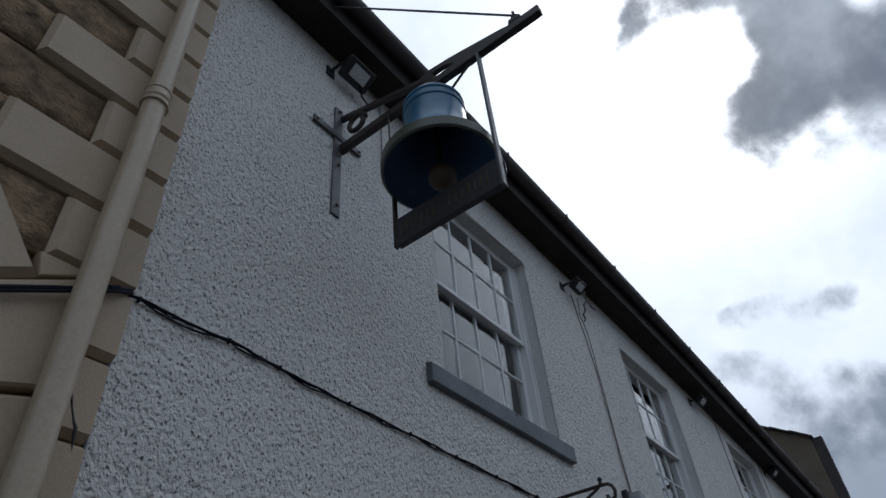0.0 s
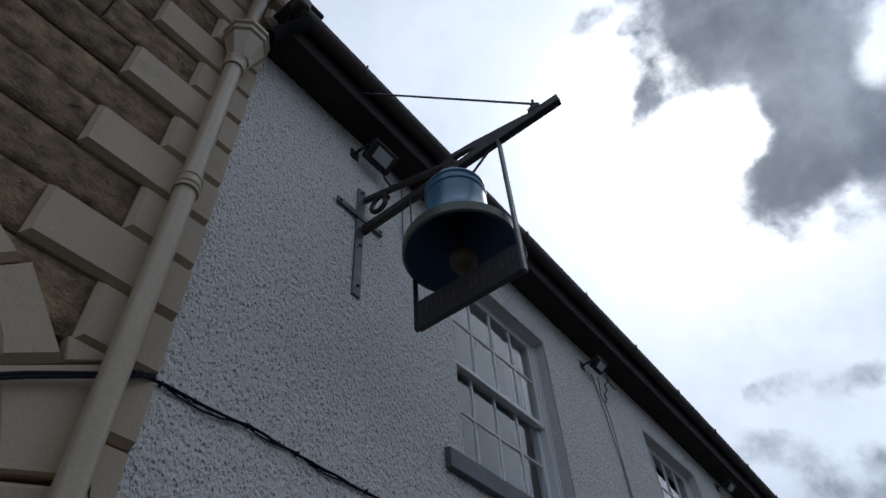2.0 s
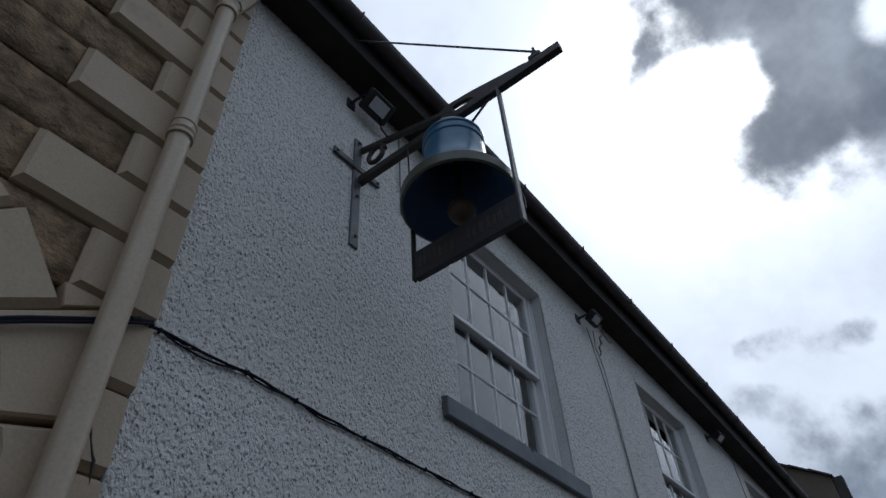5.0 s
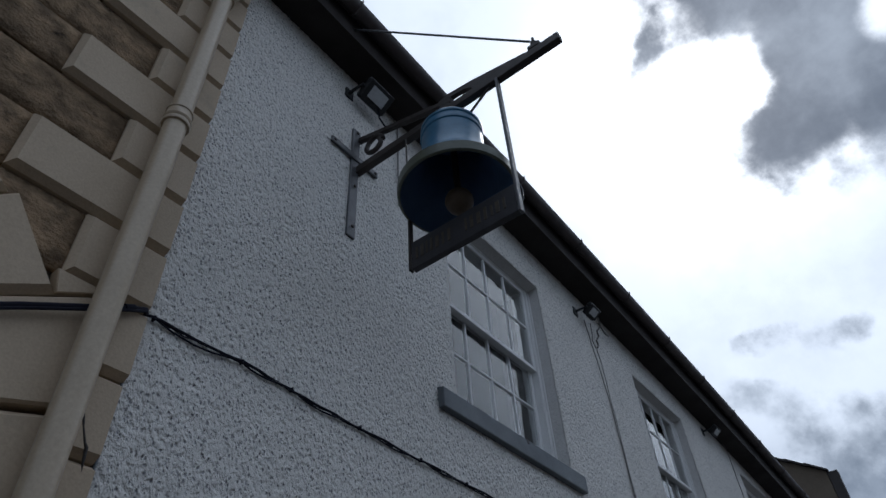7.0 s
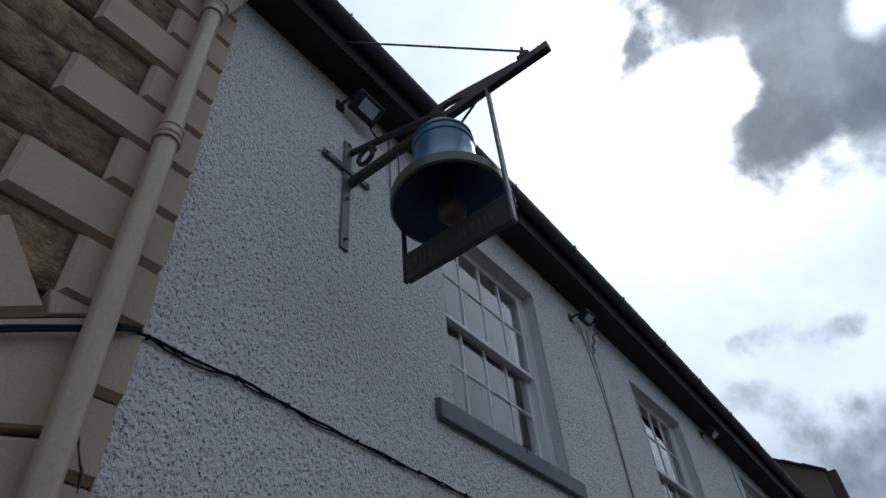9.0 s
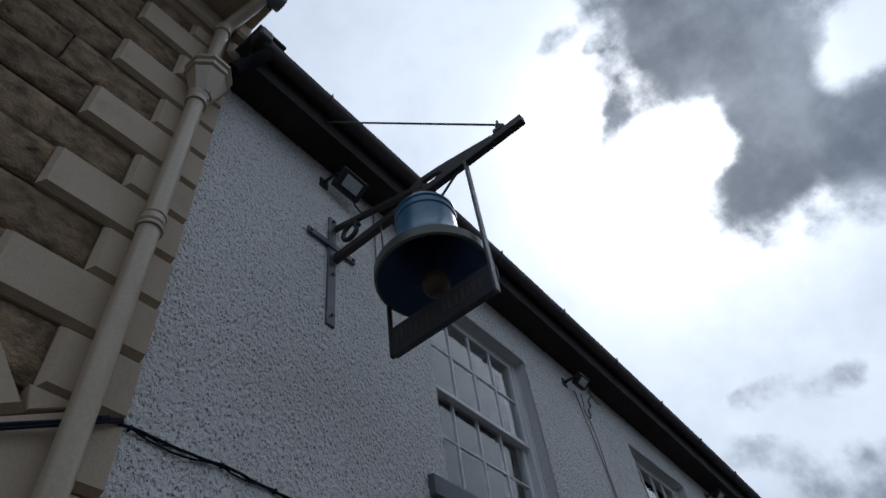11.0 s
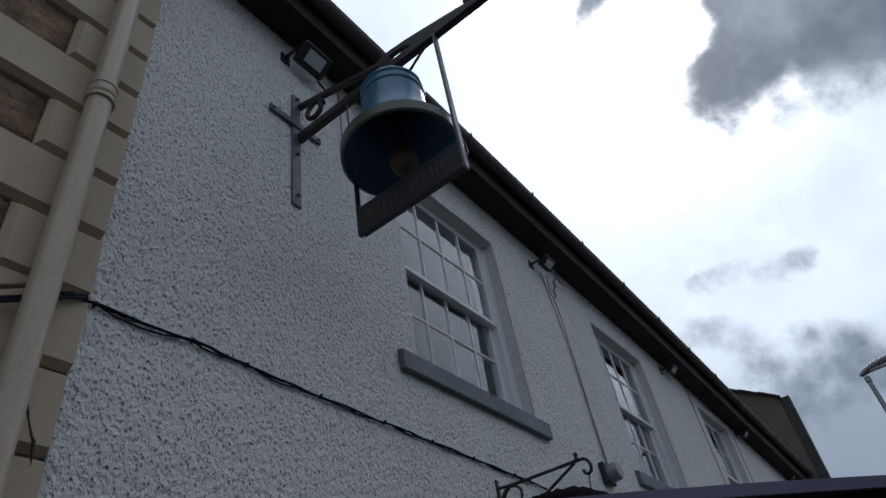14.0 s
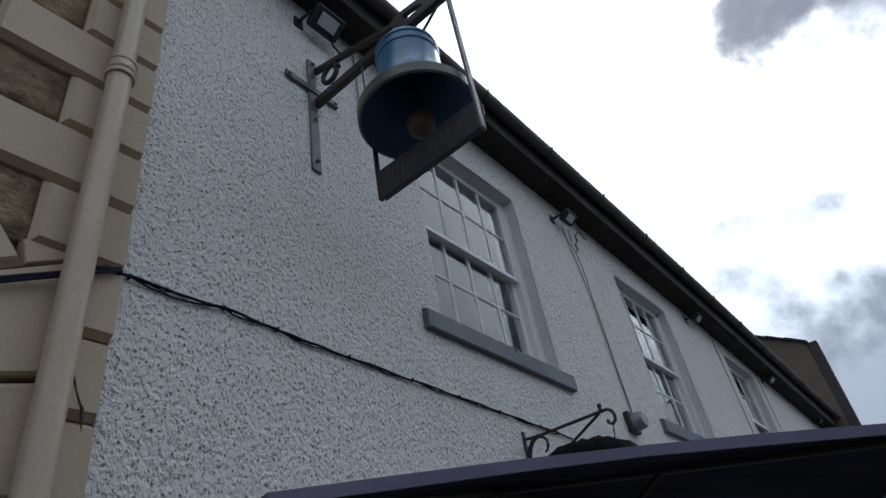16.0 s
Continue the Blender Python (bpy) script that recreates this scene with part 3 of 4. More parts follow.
part("verge_tile", box(0.10, 0.345, -0.045, 0.16, 5.488, 5.512, 0.006), SLATE, eaves, "dark end slate lapping the gutter")
# swan-neck outlet at the gutter's end
outlet = [(0.285, 0.07, 5.40), (0.283, 0.06, 5.33), (0.255, 0.035, 5.27), (0.215, 0.0, 5.22), (0.19, -0.035, 5.16), (0.175, -0.06, 5.10)]
part("gutter_outlet", tube(outlet, 0.040, 14), MATT_BLACK, eaves, smooth=True)

# unseen plain wall added across the street; it blocks low sky light
part("wall_opposite", box(14.0, 14.4, -40, 60, G, 5.5), BROWN_RENDER, None, "unseen plain wall added across the street to hold back low sky light", kind="structure")

# ---------------------------------------------------------------- stone house next door
COURSE, FIRST = 0.256, 2.848
stone_house = thing("wall_stone_house", (0, 0, G), "coursed sandstone wall with cream-painted quoins and arch", "wall", kind="structure")
part("backing", box(-0.40, -0.008, -3.2, -0.004, G, 5.80), MORTAR, stone_house, "dark recessed mortar between the stones")
house_eaves = thing("stone_house_eaves", (0, -1.5, 5.7), "cream and brown boxed eaves of the stone house", "eaves", kind="structure")
part("soffit", box(-0.1, 0.34, -3.2, 0.0, 5.80, 5.84), CREAM, house_eaves)
part("cornice", box(0.0, 0.09, -3.2, 0.0, 5.60, 5.80, 0.02), CREAM, house_eaves)
bm = bmesh.new()
sec = [(0.40 + 0.062 * math.cos(radians(a)), 5.88 + 0.075 * math.sin(radians(a))) for a in range(-180, 1, 20)] + [(0.47, 5.90), (0.33, 5.90)]
rows = [[bm.verts.new((x, y, z)) for x, z in sec] for y in (-3.2, 0.035)]
for k in range(len(sec)):
    bm.faces.new((rows[0][k], rows[0][(k + 1) % len(sec)], rows[1][(k + 1) % len(sec)], rows[1][k]))
bm.faces.new(rows[0][::-1]), bm.faces.new(rows[1])
part("gutter", bm, STEEL, house_eaves, "grey moulded gutter", smooth=True)
part("kneeler", box(0.0, 0.17, -0.10, 0.012, 5.62, 5.80, 0.02), CREAM, house_eaves, "chipped cream kneeler stone")
part("kneeler", box(0.0, 0.11, -0.085, 0.016, 5.43, 5.60, 0.025), CREAM, house_eaves)
part("house_roof", prism([(-3.2, 5.9), (0.02, 5.9), (0.02, 5.95), (-3.2, 5.95)], -0.1, 0.40), SLATE, house_eaves, "slate roof edge")


def course_z(k):
    return FIRST + COURSE * k


PROUD = 0.047
for k in range(-7, 12):
    z0, z1 = course_z(k), min(course_z(k + 1), 5.58)
    long = k % 2 == 1
    reach = -0.567 if long else -0.296
    if k < 0:
        reach = -0.17
    gap = 0.003 if k >= -1 else 0.011
    bm = prism([(reach, z0 + 0.004), (lean(z0) + 0.02, z0 + 0.004), (lean(z1) + 0.02, z1 - 0.004), (reach, z1 - 0.004)], -0.05, PROUD, 0.027)
    for v in bm.verts:
        v.co.y = min(v.co.y, lean(v.co.z) - gap)
    part("quoin", bm, CREAM, stone_house, "cream-painted chamfered quoin" if k == 0 else "")

crack = [(-0.116, 2.485), (-0.112, 2.464), (-0.101, 2.439), (-0.093, 2.416), (-0.076, 2.377), (-0.068, 2.365), (-0.064, 2.329), (-0.060, 2.298)]
part("crack", tube([(PROUD - 0.001, y, z) for y, z in crack], [0.002, 0.006, 0.0045, 0.003, 0.004, 0.006, 0.004, 0.001], 6), BLACK_TRIM, stone_house, "dark crack in the painted quoins")
part("edge_bead", tube([(0.018, lean(z) - 0.004, z) for z in (1.5, 1.9, 2.3, 2.62)], 0.0045, 6), GREY_SILL, stone_house, "thin grey bead along the joint")
# arch over the doorway next door
ACY, ACZ, AIN, AOUT = -1.45, 2.08, 1.15, 1.345
JOINTS = [0.4, 15.8] + [30.3 + 14.6 * k for k in range(10)]
for k in range(0, 11):
    a0, a1 = JOINTS[k], JOINTS[k + 1]
    out = AOUT if k % 2 == 0 else AOUT - 0.03
    if k < 2:
        a1 -= 0.4 if k else 0.8
        pts = arc(ACY, ACZ, AIN, a1, a0, 4) + [(-0.165, ACZ + math.tan(radians(a0)) * (-0.165 - ACY)), (-0.165, min(FIRST, ACZ + math.tan(radians(a1)) * (-0.165 - ACY)))]
    else:
        pts = arc(ACY, ACZ, AIN, a1, a0, 4) + [(ACY + out * math.cos(radians(a0 + 0.2)), ACZ + out * math.sin(radians(a0 + 0.2))), (ACY + out * math.cos(radians(a1 - 0.2)), ACZ + out * math.sin(radians(a1 - 0.2)))]
    part("voussoir", prism(pts, -0.05, PROUD + (0.006 if k == 1 else 0.012), 0.010 if k == 1 else 0.03), CREAM, stone_house, "cream-painted arch stone" if k == 2 else "")
# small filling stone between the arch and the lowest long course
part("spandrel_stone", prism([(-0.292, 2.766), (-0.165, 2.834), (-0.165, 2.847), (-0.312, 2.847)], -0.05, PROUD - 0.006, 0.004), CREAM, stone_house)
part("door_recess", box(-0.30, -0.25, -2.7, -0.2, G, 3.35), ROOM, stone_house, "recess inside the arch, its shade put into a dark colour")
# plain architrave of the upstairs window
part("architrave", box(-0.05, 0.075, -1.24, -1.02, 4.02, 5.58, 0.015), CREAM, stone_house, "cream-painted window architrave")


def stone_mesh(wide, high, seed):
    """A rock-faced stone with a lumpy, tooled front."""
    rng = np.random.default_rng(seed)
    ny, nz = 9, 5
    bm = bmesh.new()
    lump = rng.uniform(-0.010, 0.010, (ny + 1, nz + 1))
    g = [[None] * (nz + 1) for _ in range(ny + 1)]
    for i in range(ny + 1):
        for j in range(nz + 1):
            edge = i in (0, ny) or j in (0, nz)
            wob = rng.uniform(-0.003, 0.003, 2) if edge else rng.uniform(-0.01, 0.01, 2)
            x = 0.006 if edge else 0.012 + lump[i, j] * 0.6
            g[i][j] = bm.verts.new((x, (i / ny - 0.5) * wide + wob[0], (j / nz - 0.5) * high + wob[1]))
    for i in range(ny):
        for j in range(nz):
            bm.faces.new((g[i][j], g[i + 1][j], g[i + 1][j + 1], g[i][j + 1]))
    rim = [g[i][0] for i in range(ny + 1)] + [g[ny][j] for j in range(1, nz + 1)] + [g[i][nz] for i in range(ny - 1, -1, -1)] + [g[0][j] for j in range(nz - 1, 0, -1)]
    back = [bm.verts.new((-0.03, v.co.y, v.co.z)) for v in rim]
    for k in range(len(rim)):
        bm.faces.new((rim[k], back[k], back[(k + 1) % len(rim)], rim[(k + 1) % len(rim)]))
    bmesh.ops.recalc_face_normals(bm, faces=bm.faces)
    me = bpy.data.meshes.new("stone")
    for f in bm.faces:
        f.smooth = all(v.co.x > -0.02 for v in f.verts)
    bm.to_mesh(me)
    bm.free()
    me.materials.append(SANDSTONE)
    return me


LENGTHS = (0.46, 0.66, 0.86, 1.05)
STONES = {w: [stone_mesh(w - 0.008, COURSE - 0.008, 10 * j + int(w * 100)) for j in range(3)] for w in LENGTHS}
rng = random.Random(5)
for k in range(-1, 12):
    y = -0.550 if k % 2 == 1 else -0.281
    zc = course_z(k) + COURSE / 2
    if zc > 5.65:
        continue
    while y > -3.0:
        w = rng.choice(LENGTHS)
        yc = y - w / 2
        y -= w
        outside = max(math.hypot(yy - ACY, zc + 0.12 - ACZ) for yy in (yc - w / 2, yc + w / 2))
        if outside < AOUT - 0.06 or (zc > 4.15 and yc - w / 2 < -1.2 and yc + w / 2 < -1.0):
            continue
        ob = new("stone", rng.choice(STONES[w]))
        ob.parent = stone_house
        ob.location = (rng.uniform(-0.004, 0.008), yc, zc - G)
        if rng.random() < 0.5:
            ob.rotation_euler = (math.pi, 0, 0)

# ---------------------------------------------------------------- cream downpipe with hopper
PX, PY = 0.115, -0.164
PIPE_R = 0.043
downpipe = thing("downpipe", (PX, PY, G), "cream-painted iron downpipe with octagonal hopper head", "downpipe")
part("pipe", tube([(PX, PY + lean(G), G), (PX, PY + lean(4.74), 4.74)], PIPE_R, 28), CREAM_PIPE, downpipe, smooth=True)
for z in (3.645, 1.83):
    prof = [(0.0, -0.034), (0.009, -0.033), (0.012, -0.024), (0.009, -0.015), (0.005, -0.013), (0.010, -0.009), (0.012, 0.0), (0.006, 0.007), (0.005, 0.040), (0.009, 0.044), (0.009, 0.052), (0.0, 0.055)]
    part("socket_collar", lathe([(PIPE_R + r, z + h) for r, h in prof], (PX, PY + lean(z)), 32), CREAM_PIPE, downpipe, smooth=True)
z = 4.65
prof = [(0.0, -0.02), (0.010, -0.02), (0.013, 0.0), (0.007, 0.012), (0.007, 0.035), (0.014, 0.045), (0.014, 0.065), (0.007, 0.07), (0.0, 0.07)]
part("socket_collar", lathe([(PIPE_R + r, z + h) for r, h in prof], (PX, PY + lean(z)), 32), CREAM_PIPE, downpipe, smooth=True)
hop = bmesh.new()
HX, HYH = 0.128, -0.152
prof = [(0.052, 4.71), (0.062, 4.735), (0.098, 4.84), (0.106, 4.87), (0.106, 4.88), (0.121, 4.89), (0.121, 4.91), (0.113, 4.915), (0.113, 4.94), (0.127, 4.95), (0.127, 4.97), (0.103, 4.97), (0.092, 4.875)]
lathe(prof, (HX, HYH), 8, hop)
bmesh.ops.rotate(hop, cent=(HX, HYH, 5), matrix=Matrix.Rotation(radians(22.5), 3, "Z"), verts=hop.verts)
part("hopper_head", hop, CREAM_PIPE, downpipe, "octagonal cream hopper head")
bend = [(PX, PY + 0.01, 4.96), (PX, PY + 0.01, 5.56), (PX + 0.012, PY + 0.014, 5.60), (PX + 0.04, PY + 0.025, 5.64), (0.26, -0.105, 5.74), (0.31, -0.09, 5.775), (0.345, -0.082, 5.83)]
part("swan_neck", tube(bend, 0.041, 20), CREAM_PIPE, downpipe, smooth=True)
part("swan_neck_collar", lathe([(0.041, 5.52), (0.051, 5.525), (0.051, 5.555), (0.047, 5.56), (0.052, 5.57), (0.052, 5.585), (0.041, 5.59)], (PX, PY + 0.01), 24), CREAM_PIPE, downpipe, smooth=True)

# ---------------------------------------------------------------- wall bracket and bell sign
BY = 0.91
bracket = thing("sign_bracket", (0, BY, 3.9), "black wrought-iron sign bracket bolted to the wall", "bracket")
part("wall_plate", box(0.004, 0.020, 0.852, 0.912, 3.862, 4.745, 0.003), IRON_GREY, bracket, "weathered grey upright strap")
part("cross_strap", box(0.012, 0.028, 0.689, 1.063, 4.462, 4.508, 0.003), IRON_GREY, bracket, "weathered grey cross strap")
for y, z in ((0.882, 3.93), (0.882, 4.24), (0.882, 4.71), (0.712, 4.485), (1.04, 4.485)):
    b = lathe([(0.0, 0.010), (0.009, 0.008), (0.011, 0.0)], (0, 0), 10)
    bmesh.ops.transform(b, matrix=pose(0.026, y, z, 0, 90, 0), verts=b.verts)
    part("bolt", b, IRON, bracket)
part("beam", bar((0.01, BY, 4.395), (1.337, BY, 4.39), 0.055, 0.040), IRON, bracket)
part("stay_bar", bar((0.01, BY, 4.672), (0.69, BY, 4.458), 0.037, 0.028), IRON, bracket)
for wedge in ([(0.60, 4.41), (0.62, 4.47), (0.675, 4.47), (0.685, 4.41)], [(0.60, 4.475), (0.61, 4.505), (0.667, 4.525), (0.82, 4.505), (1.0, 4.465), (1.15, 4.432), (1.15, 4.41), (0.845, 4.41), (0.82, 4.445), (0.785, 4.470), (0.72, 4.482)]):
    bm = bmesh.new()
    near = [bm.verts.new((x, BY - 0.013, z)) for x, z in wedge]
    away = [bm.verts.new((x, BY + 0.013, z)) for x, z in wedge]
    for k in range(len(wedge)):
        bm.faces.new((near[k], near[(k + 1) % len(wedge)], away[(k + 1) % len(wedge)], away[k]))
    bm.faces.new(near[::-1]), bm.faces.new(away)
    part("gusset", bm, IRON, bracket)
ring = [(0.140 + 0.062 * math.cos(radians(a)) * (1 - max(0, a - 250) / 400), BY, 4.545 + 0.062 * math.sin(radians(a)) * (1 - max(0, a - 250) / 400)) for a in range(0, 391, 15)]
part("scroll", tube(ring, 0.015, 8), IRON, bracket, smooth=True)
tie = thing("stay_wire", (0.224, 0.61, 5.32), "thin steel stay wire from fascia to beam", "wire")
part("wire", tube([(0.224, 0.61, 5.32), (1.203, BY, 4.49)], 0.0062, 8), IRON_GREY, tie)
part("eye_bolt", tube([(1.203 + 0.016 * math.cos(a * 0.6), BY, 4.468 + 0.022 * math.sin(a * 0.6)) for a in range(11)], 0.007, 6), IRON, tie)
part("pin", tube([(1.203, BY, 4.41), (1.203, BY, 4.525)], 0.008, 8), IRON, tie)
part("cleat", box(1.168, 1.238, BY - 0.02, BY + 0.02, 4.42, 4.455, 0.006), IRON, tie)

BX, RIM = 0.667, 3.730
bell = thing("bell_sign", (BX, BY, RIM), "large blue bell-shaped inn sign hanging from an iron beam", "sign")
prof = [(0.268, RIM), (0.275, RIM + 0.005), (0.276, RIM + 0.058), (0.268, RIM + 0.066), (0.250, RIM + 0.080), (0.225, RIM + 0.11), (0.197, RIM + 0.165), (0.174, RIM + 0.22),
        (0.160, RIM + 0.28), (0.154, RIM + 0.34), (0.153, RIM + 0.40), (0.159, RIM + 0.405), (0.160, RIM + 0.415), (0.153, RIM + 0.422), (0.151, RIM + 0.455), (0.157, RIM + 0.46), (0.157, RIM + 0.472), (0.149, RIM + 0.478),
        (0.140, RIM + 0.50), (0.115, RIM + 0.52), (0.06, RIM + 0.53), (0.0, RIM + 0.532)]
part("bell_body", lathe(prof[3:], (BX, BY), 64), BELL_BLUE, bell, "glossy blue bell with raised rings", smooth=True)
part("lip", lathe(prof[:4] + [(0.262, RIM + 0.062), (0.262, RIM)] + [prof[0]], (BX, BY), 64), BELL_LIP, bell, "tarnished green-gold lip", smooth=True)
inner = [(0.262, RIM + 0.002), (0.252, RIM + 0.06), (0.213, RIM + 0.115), (0.184, RIM + 0.17), (0.16, RIM + 0.24), (0.14, RIM + 0.32), (0.135, RIM + 0.46), (0.0, RIM + 0.49)]
part("bell_inside", lathe(inner, (BX, BY), 64), BELL_INNER, bell, "dark blue inside of the bell", smooth=True)
clap = part("clapper", lathe([(0.066 * math.sin(radians(a)), 3.690 - 0.066 * math.cos(radians(a))) for a in range(0, 181, 15)], (BX + 0.006, BY), 24), TAN, bell, "round faded gold clapper", smooth=True)
part("clapper_rod", tube([(BX + 0.006, BY, 3.76), (BX, BY, RIM + 0.48)], 0.016, 10), IRON, clap)
part("hanging_eye", tube([(BX - 0.03, BY, RIM + 0.52), (BX - 0.03, BY, 4.37)], 0.016, 10), IRON, bell)
part("hanging_eye", tube([(BX + 0.03, BY, RIM + 0.52), (BX + 0.03, BY, 4.37)], 0.016, 10), IRON, bell)
part("steady_rod", tube([(BX + 0.10, BY, RIM + 0.515), (0.93, BY, 4.375)], 0.007, 8), IRON, bell)

board = thing("name_board", (BX, BY, 3.44), "dark hanging name board with faded gold lettering", "sign")
part("hanger", bar((0.396, BY - 0.012, 3.42), (0.396, BY - 0.012, 3.83), 0.026, 0.014, (1, 0, 0)), IRON, board)
part("hanger_rod", tube([(0.396, BY - 0.012, 3.82), (0.386, BY - 0.014, 4.104), (0.383, BY - 0.016, 4.375)], 0.005, 8), IRON, board)
part("hanger", bar((0.972, BY - 0.012, 3.412), (0.974, BY - 0.012, 4.365), 0.034, 0.014, (1, 0, 0)), IRON_GREY, board)
part("panel", box(0.404, 0.964, BY - 0.02, BY + 0.012, 3.422, 3.585, 0.003), BOARD, board)
part("wire_loop", tube([(0.966, BY + 0.02, 3.66), (0.969, BY + 0.02, 3.63), (0.980, BY + 0.02, 3.567), (0.977, BY + 0.02, 3.516), (0.959, BY + 0.02, 3.484)], 0.003, 6), IRON_GREY, board, "loose loop of pale wire")
x = 0.43
strokes = random.Random(3)
for k in range(16):
    w = strokes.uniform(0.011, 0.02)
    if k not in (7, 8):
        part("lettering_bar", box(x, x + w, BY - 0.023, BY - 0.0195, 3.470, 3.470 + strokes.uniform(0.06, 0.075), 0.001), LETTER, board, "faded gold lettering, worn away")
    x += w + strokes.uniform(0.012, 0.02)

# ---------------------------------------------------------------- floodlights under the eaves


def floodlight(at, wide):
    lamp = thing("floodlight", at, "small black floodlight with a pale glass, mounted under the eaves", "floodlight", "floodlights under the eaves")
    x, y, z = at
    turn = Matrix.Translation((x + 0.12, y, z)) @ Matrix.Rotation(radians(50), 4, "Y")

    def put(bm):
        bmesh.ops.transform(bm, matrix=turn, verts=bm.verts)
        return bm
    tall = wide * 0.34
    part("housing", put(box(-0.03, 0.018, -wide / 2, wide / 2, -tall, tall, 0.012)), LAMP_BODY, lamp)
    part("bezel", put(box(0.0185, 0.024, -wide / 2 + 0.008, wide / 2 - 0.008, -tall + 0.007, tall - 0.007, 0.002)), LAMP_BODY, lamp)
    part("glass", put(box(0.0245, 0.028, -wide * 0.30, wide * 0.30, -wide * 0.19, wide * 0.19, 0.001)), LAMP_GLASS, lamp, "pale frosted glass")
    part("mounting_arm", tube([(x, y - wide / 2 - 0.02, z - 0.01), (x + 0.05, y - wide / 2 - 0.02, z - 0.005), (x + 0.12, y - wide / 2 - 0.012, z), (x + 0.12, y, z + 0.005)], 0.011, 8), LAMP_BODY, lamp)
    part("wall_plate", box(x - 0.002, x + 0.014, y - wide / 2 - 0.05, y - wide / 2 + 0.02, z - 0.05, z + 0.04, 0.004), LAMP_BODY, lamp)
    return lamp


for y, z, w in ((0.93, 5.055, 0.22), (3.76, 4.99, 0.17), (6.74, 4.98, 0.17), (9.46, 4.88, 0.17), (12.1, 4.80, 0.17)):
    floodlight((0.0, y, z), w)

# ---------------------------------------------------------------- cables


def wobble(p, q, n, sag, jitter, seed, x):
    r = random.Random(seed)
    out = []
    for k in range(n + 1):
        u = k / n
        out.append((x + r.uniform(0, 0.004), p[0] + (q[0] - p[0]) * u, p[1] + (q[1] - p[1]) * u - sag * math.sin(math.pi * u) + r.uniform(-jitter, jitter)))
    return out


cable = thing("wall_cable", (0.02, 0.0, 2.88), "pair of black cables clipped along the wall", "cable")


def run_height(y):
    """The cable rises a little from the corner, then falls along the wall."""
    return 2.856 + 0.014 * math.sin(min(1.0, y / 0.75) * math.pi) - 0.011 * y


CLIPS = (0.02, 0.38, 0.62, 1.0, 1.4, 1.75, 2.1, 2.5)


def run(seed, sag, jitter, x, twist, end):
    """A strand that hangs a little between its clips."""
    r = random.Random(seed)
    out = []
    for k in range(int(end / 0.04) + 1):
        y = -0.02 + 0.04 * k
        a = max([c for c in CLIPS if c <= y], default=-0.02)
        b = min([c for c in CLIPS if c > y], default=end)
        slack = math.sin(math.pi * (y - a) / max(0.05, b - a)) * sag * (1.0 if a < 0.3 else 0.4)
        out.append((x + 0.003 * math.cos(y * twist), y, run_height(y) - slack + 0.003 * math.sin(y * twist) + r.uniform(-jitter, jitter)))
    return out


part("cable_run", tube(run(1, 0.004, 0.002, 0.019, 17, 2.9), 0.0052, 8), CABLE, cable, smooth=True)
part("cable_run", tube(run(2, 0.024, 0.003, 0.016, 23, 2.75), 0.0036, 7), CABLE, cable, smooth=True)
part("cable_run", tube(run(9, 0.006, 0.003, 0.015, 31, 2.9), 0.0026, 6), CABLE, cable, smooth=True)
part("cable_run", tube([(0.075, -0.75, 2.425), (0.075, -0.375, 2.655), (0.078, -0.299, 2.695), (0.08, -0.209, 2.742), (0.07, -0.09, 2.812), (0.055, -0.03, 2.846), (0.022, -0.012, 2.861)], 0.0075, 8), CABLE, cable, smooth=True)
part("cable_run", tube([(0.082, -0.75, 2.408), (0.080, -0.375, 2.640), (0.082, -0.299, 2.681), (0.084, -0.209, 2.729), (0.074, -0.09, 2.800), (0.057, -0.03, 2.838), (0.02, -0.012, 2.855)], 0.0055, 8), CABLE, cable, smooth=True)
part("cable_sleeve", tube([(0.07, -0.105, 2.804), (0.066, -0.075, 2.822)], 0.012, 10), CABLE, cable, smooth=True)
for y in CLIPS:
    part("cable_clip", box(0.008, 0.028, y - 0.004, y + 0.004, run_height(y) - 0.009, run_height(y) + 0.009, 0.002), CABLE, cable)

conduit = thing("lamp_cable", (0.02, 3.93, 3.2), "thin painted cables running down from a floodlight", "cable")
part("cable_run", tube(wobble((3.80, 4.97), (3.93, 4.2), 10, 0, 0.004, 3, 0.016) + wobble((3.935, 4.1), (3.95, 3.16), 10, 0, 0.004, 4, 0.016), 0.0045, 6), GREY_CABLE, conduit)
part("cable_run", tube([(0.05, 3.84, 4.94), (0.02, 3.90, 4.86), (0.016, 3.88, 4.80), (0.016, 3.93, 4.72)] + wobble((3.955, 4.6), (3.97, 3.16), 12, 0, 0.004, 5, 0.016), 0.004, 6), GREY_CABLE, conduit)
for seed, y, z0, z1 in ((6, 7.46, 5.0, 3.0), (7, 9.11, 5.0, 3.0), (8, 1.255, 5.15, 4.4)):
    c = thing("lamp_cable", (0.02, y, z1), "thin painted cable running down the wall", "cable")
    part("cable_run", tube([(0.02, y - 0.12, z0 + 0.06), (0.018, y - 0.04, z0 + 0.05)] + wobble((y, z0), (y + 0.01, z1), 12, 0, 0.003, seed, 0.016), 0.0045, 6), GREY_CABLE, c)
lead = thing("lamp_lead", (0.02, 1.0, 5.0), "black lead of the floodlight", "cable")
part("cable_run", tube([(0.10, 0.97, 5.0), (0.06, 1.03, 4.99), (0.03, 1.12, 5.02), (0.02, 1.2, 5.12)], 0.006, 6), CABLE, lead)

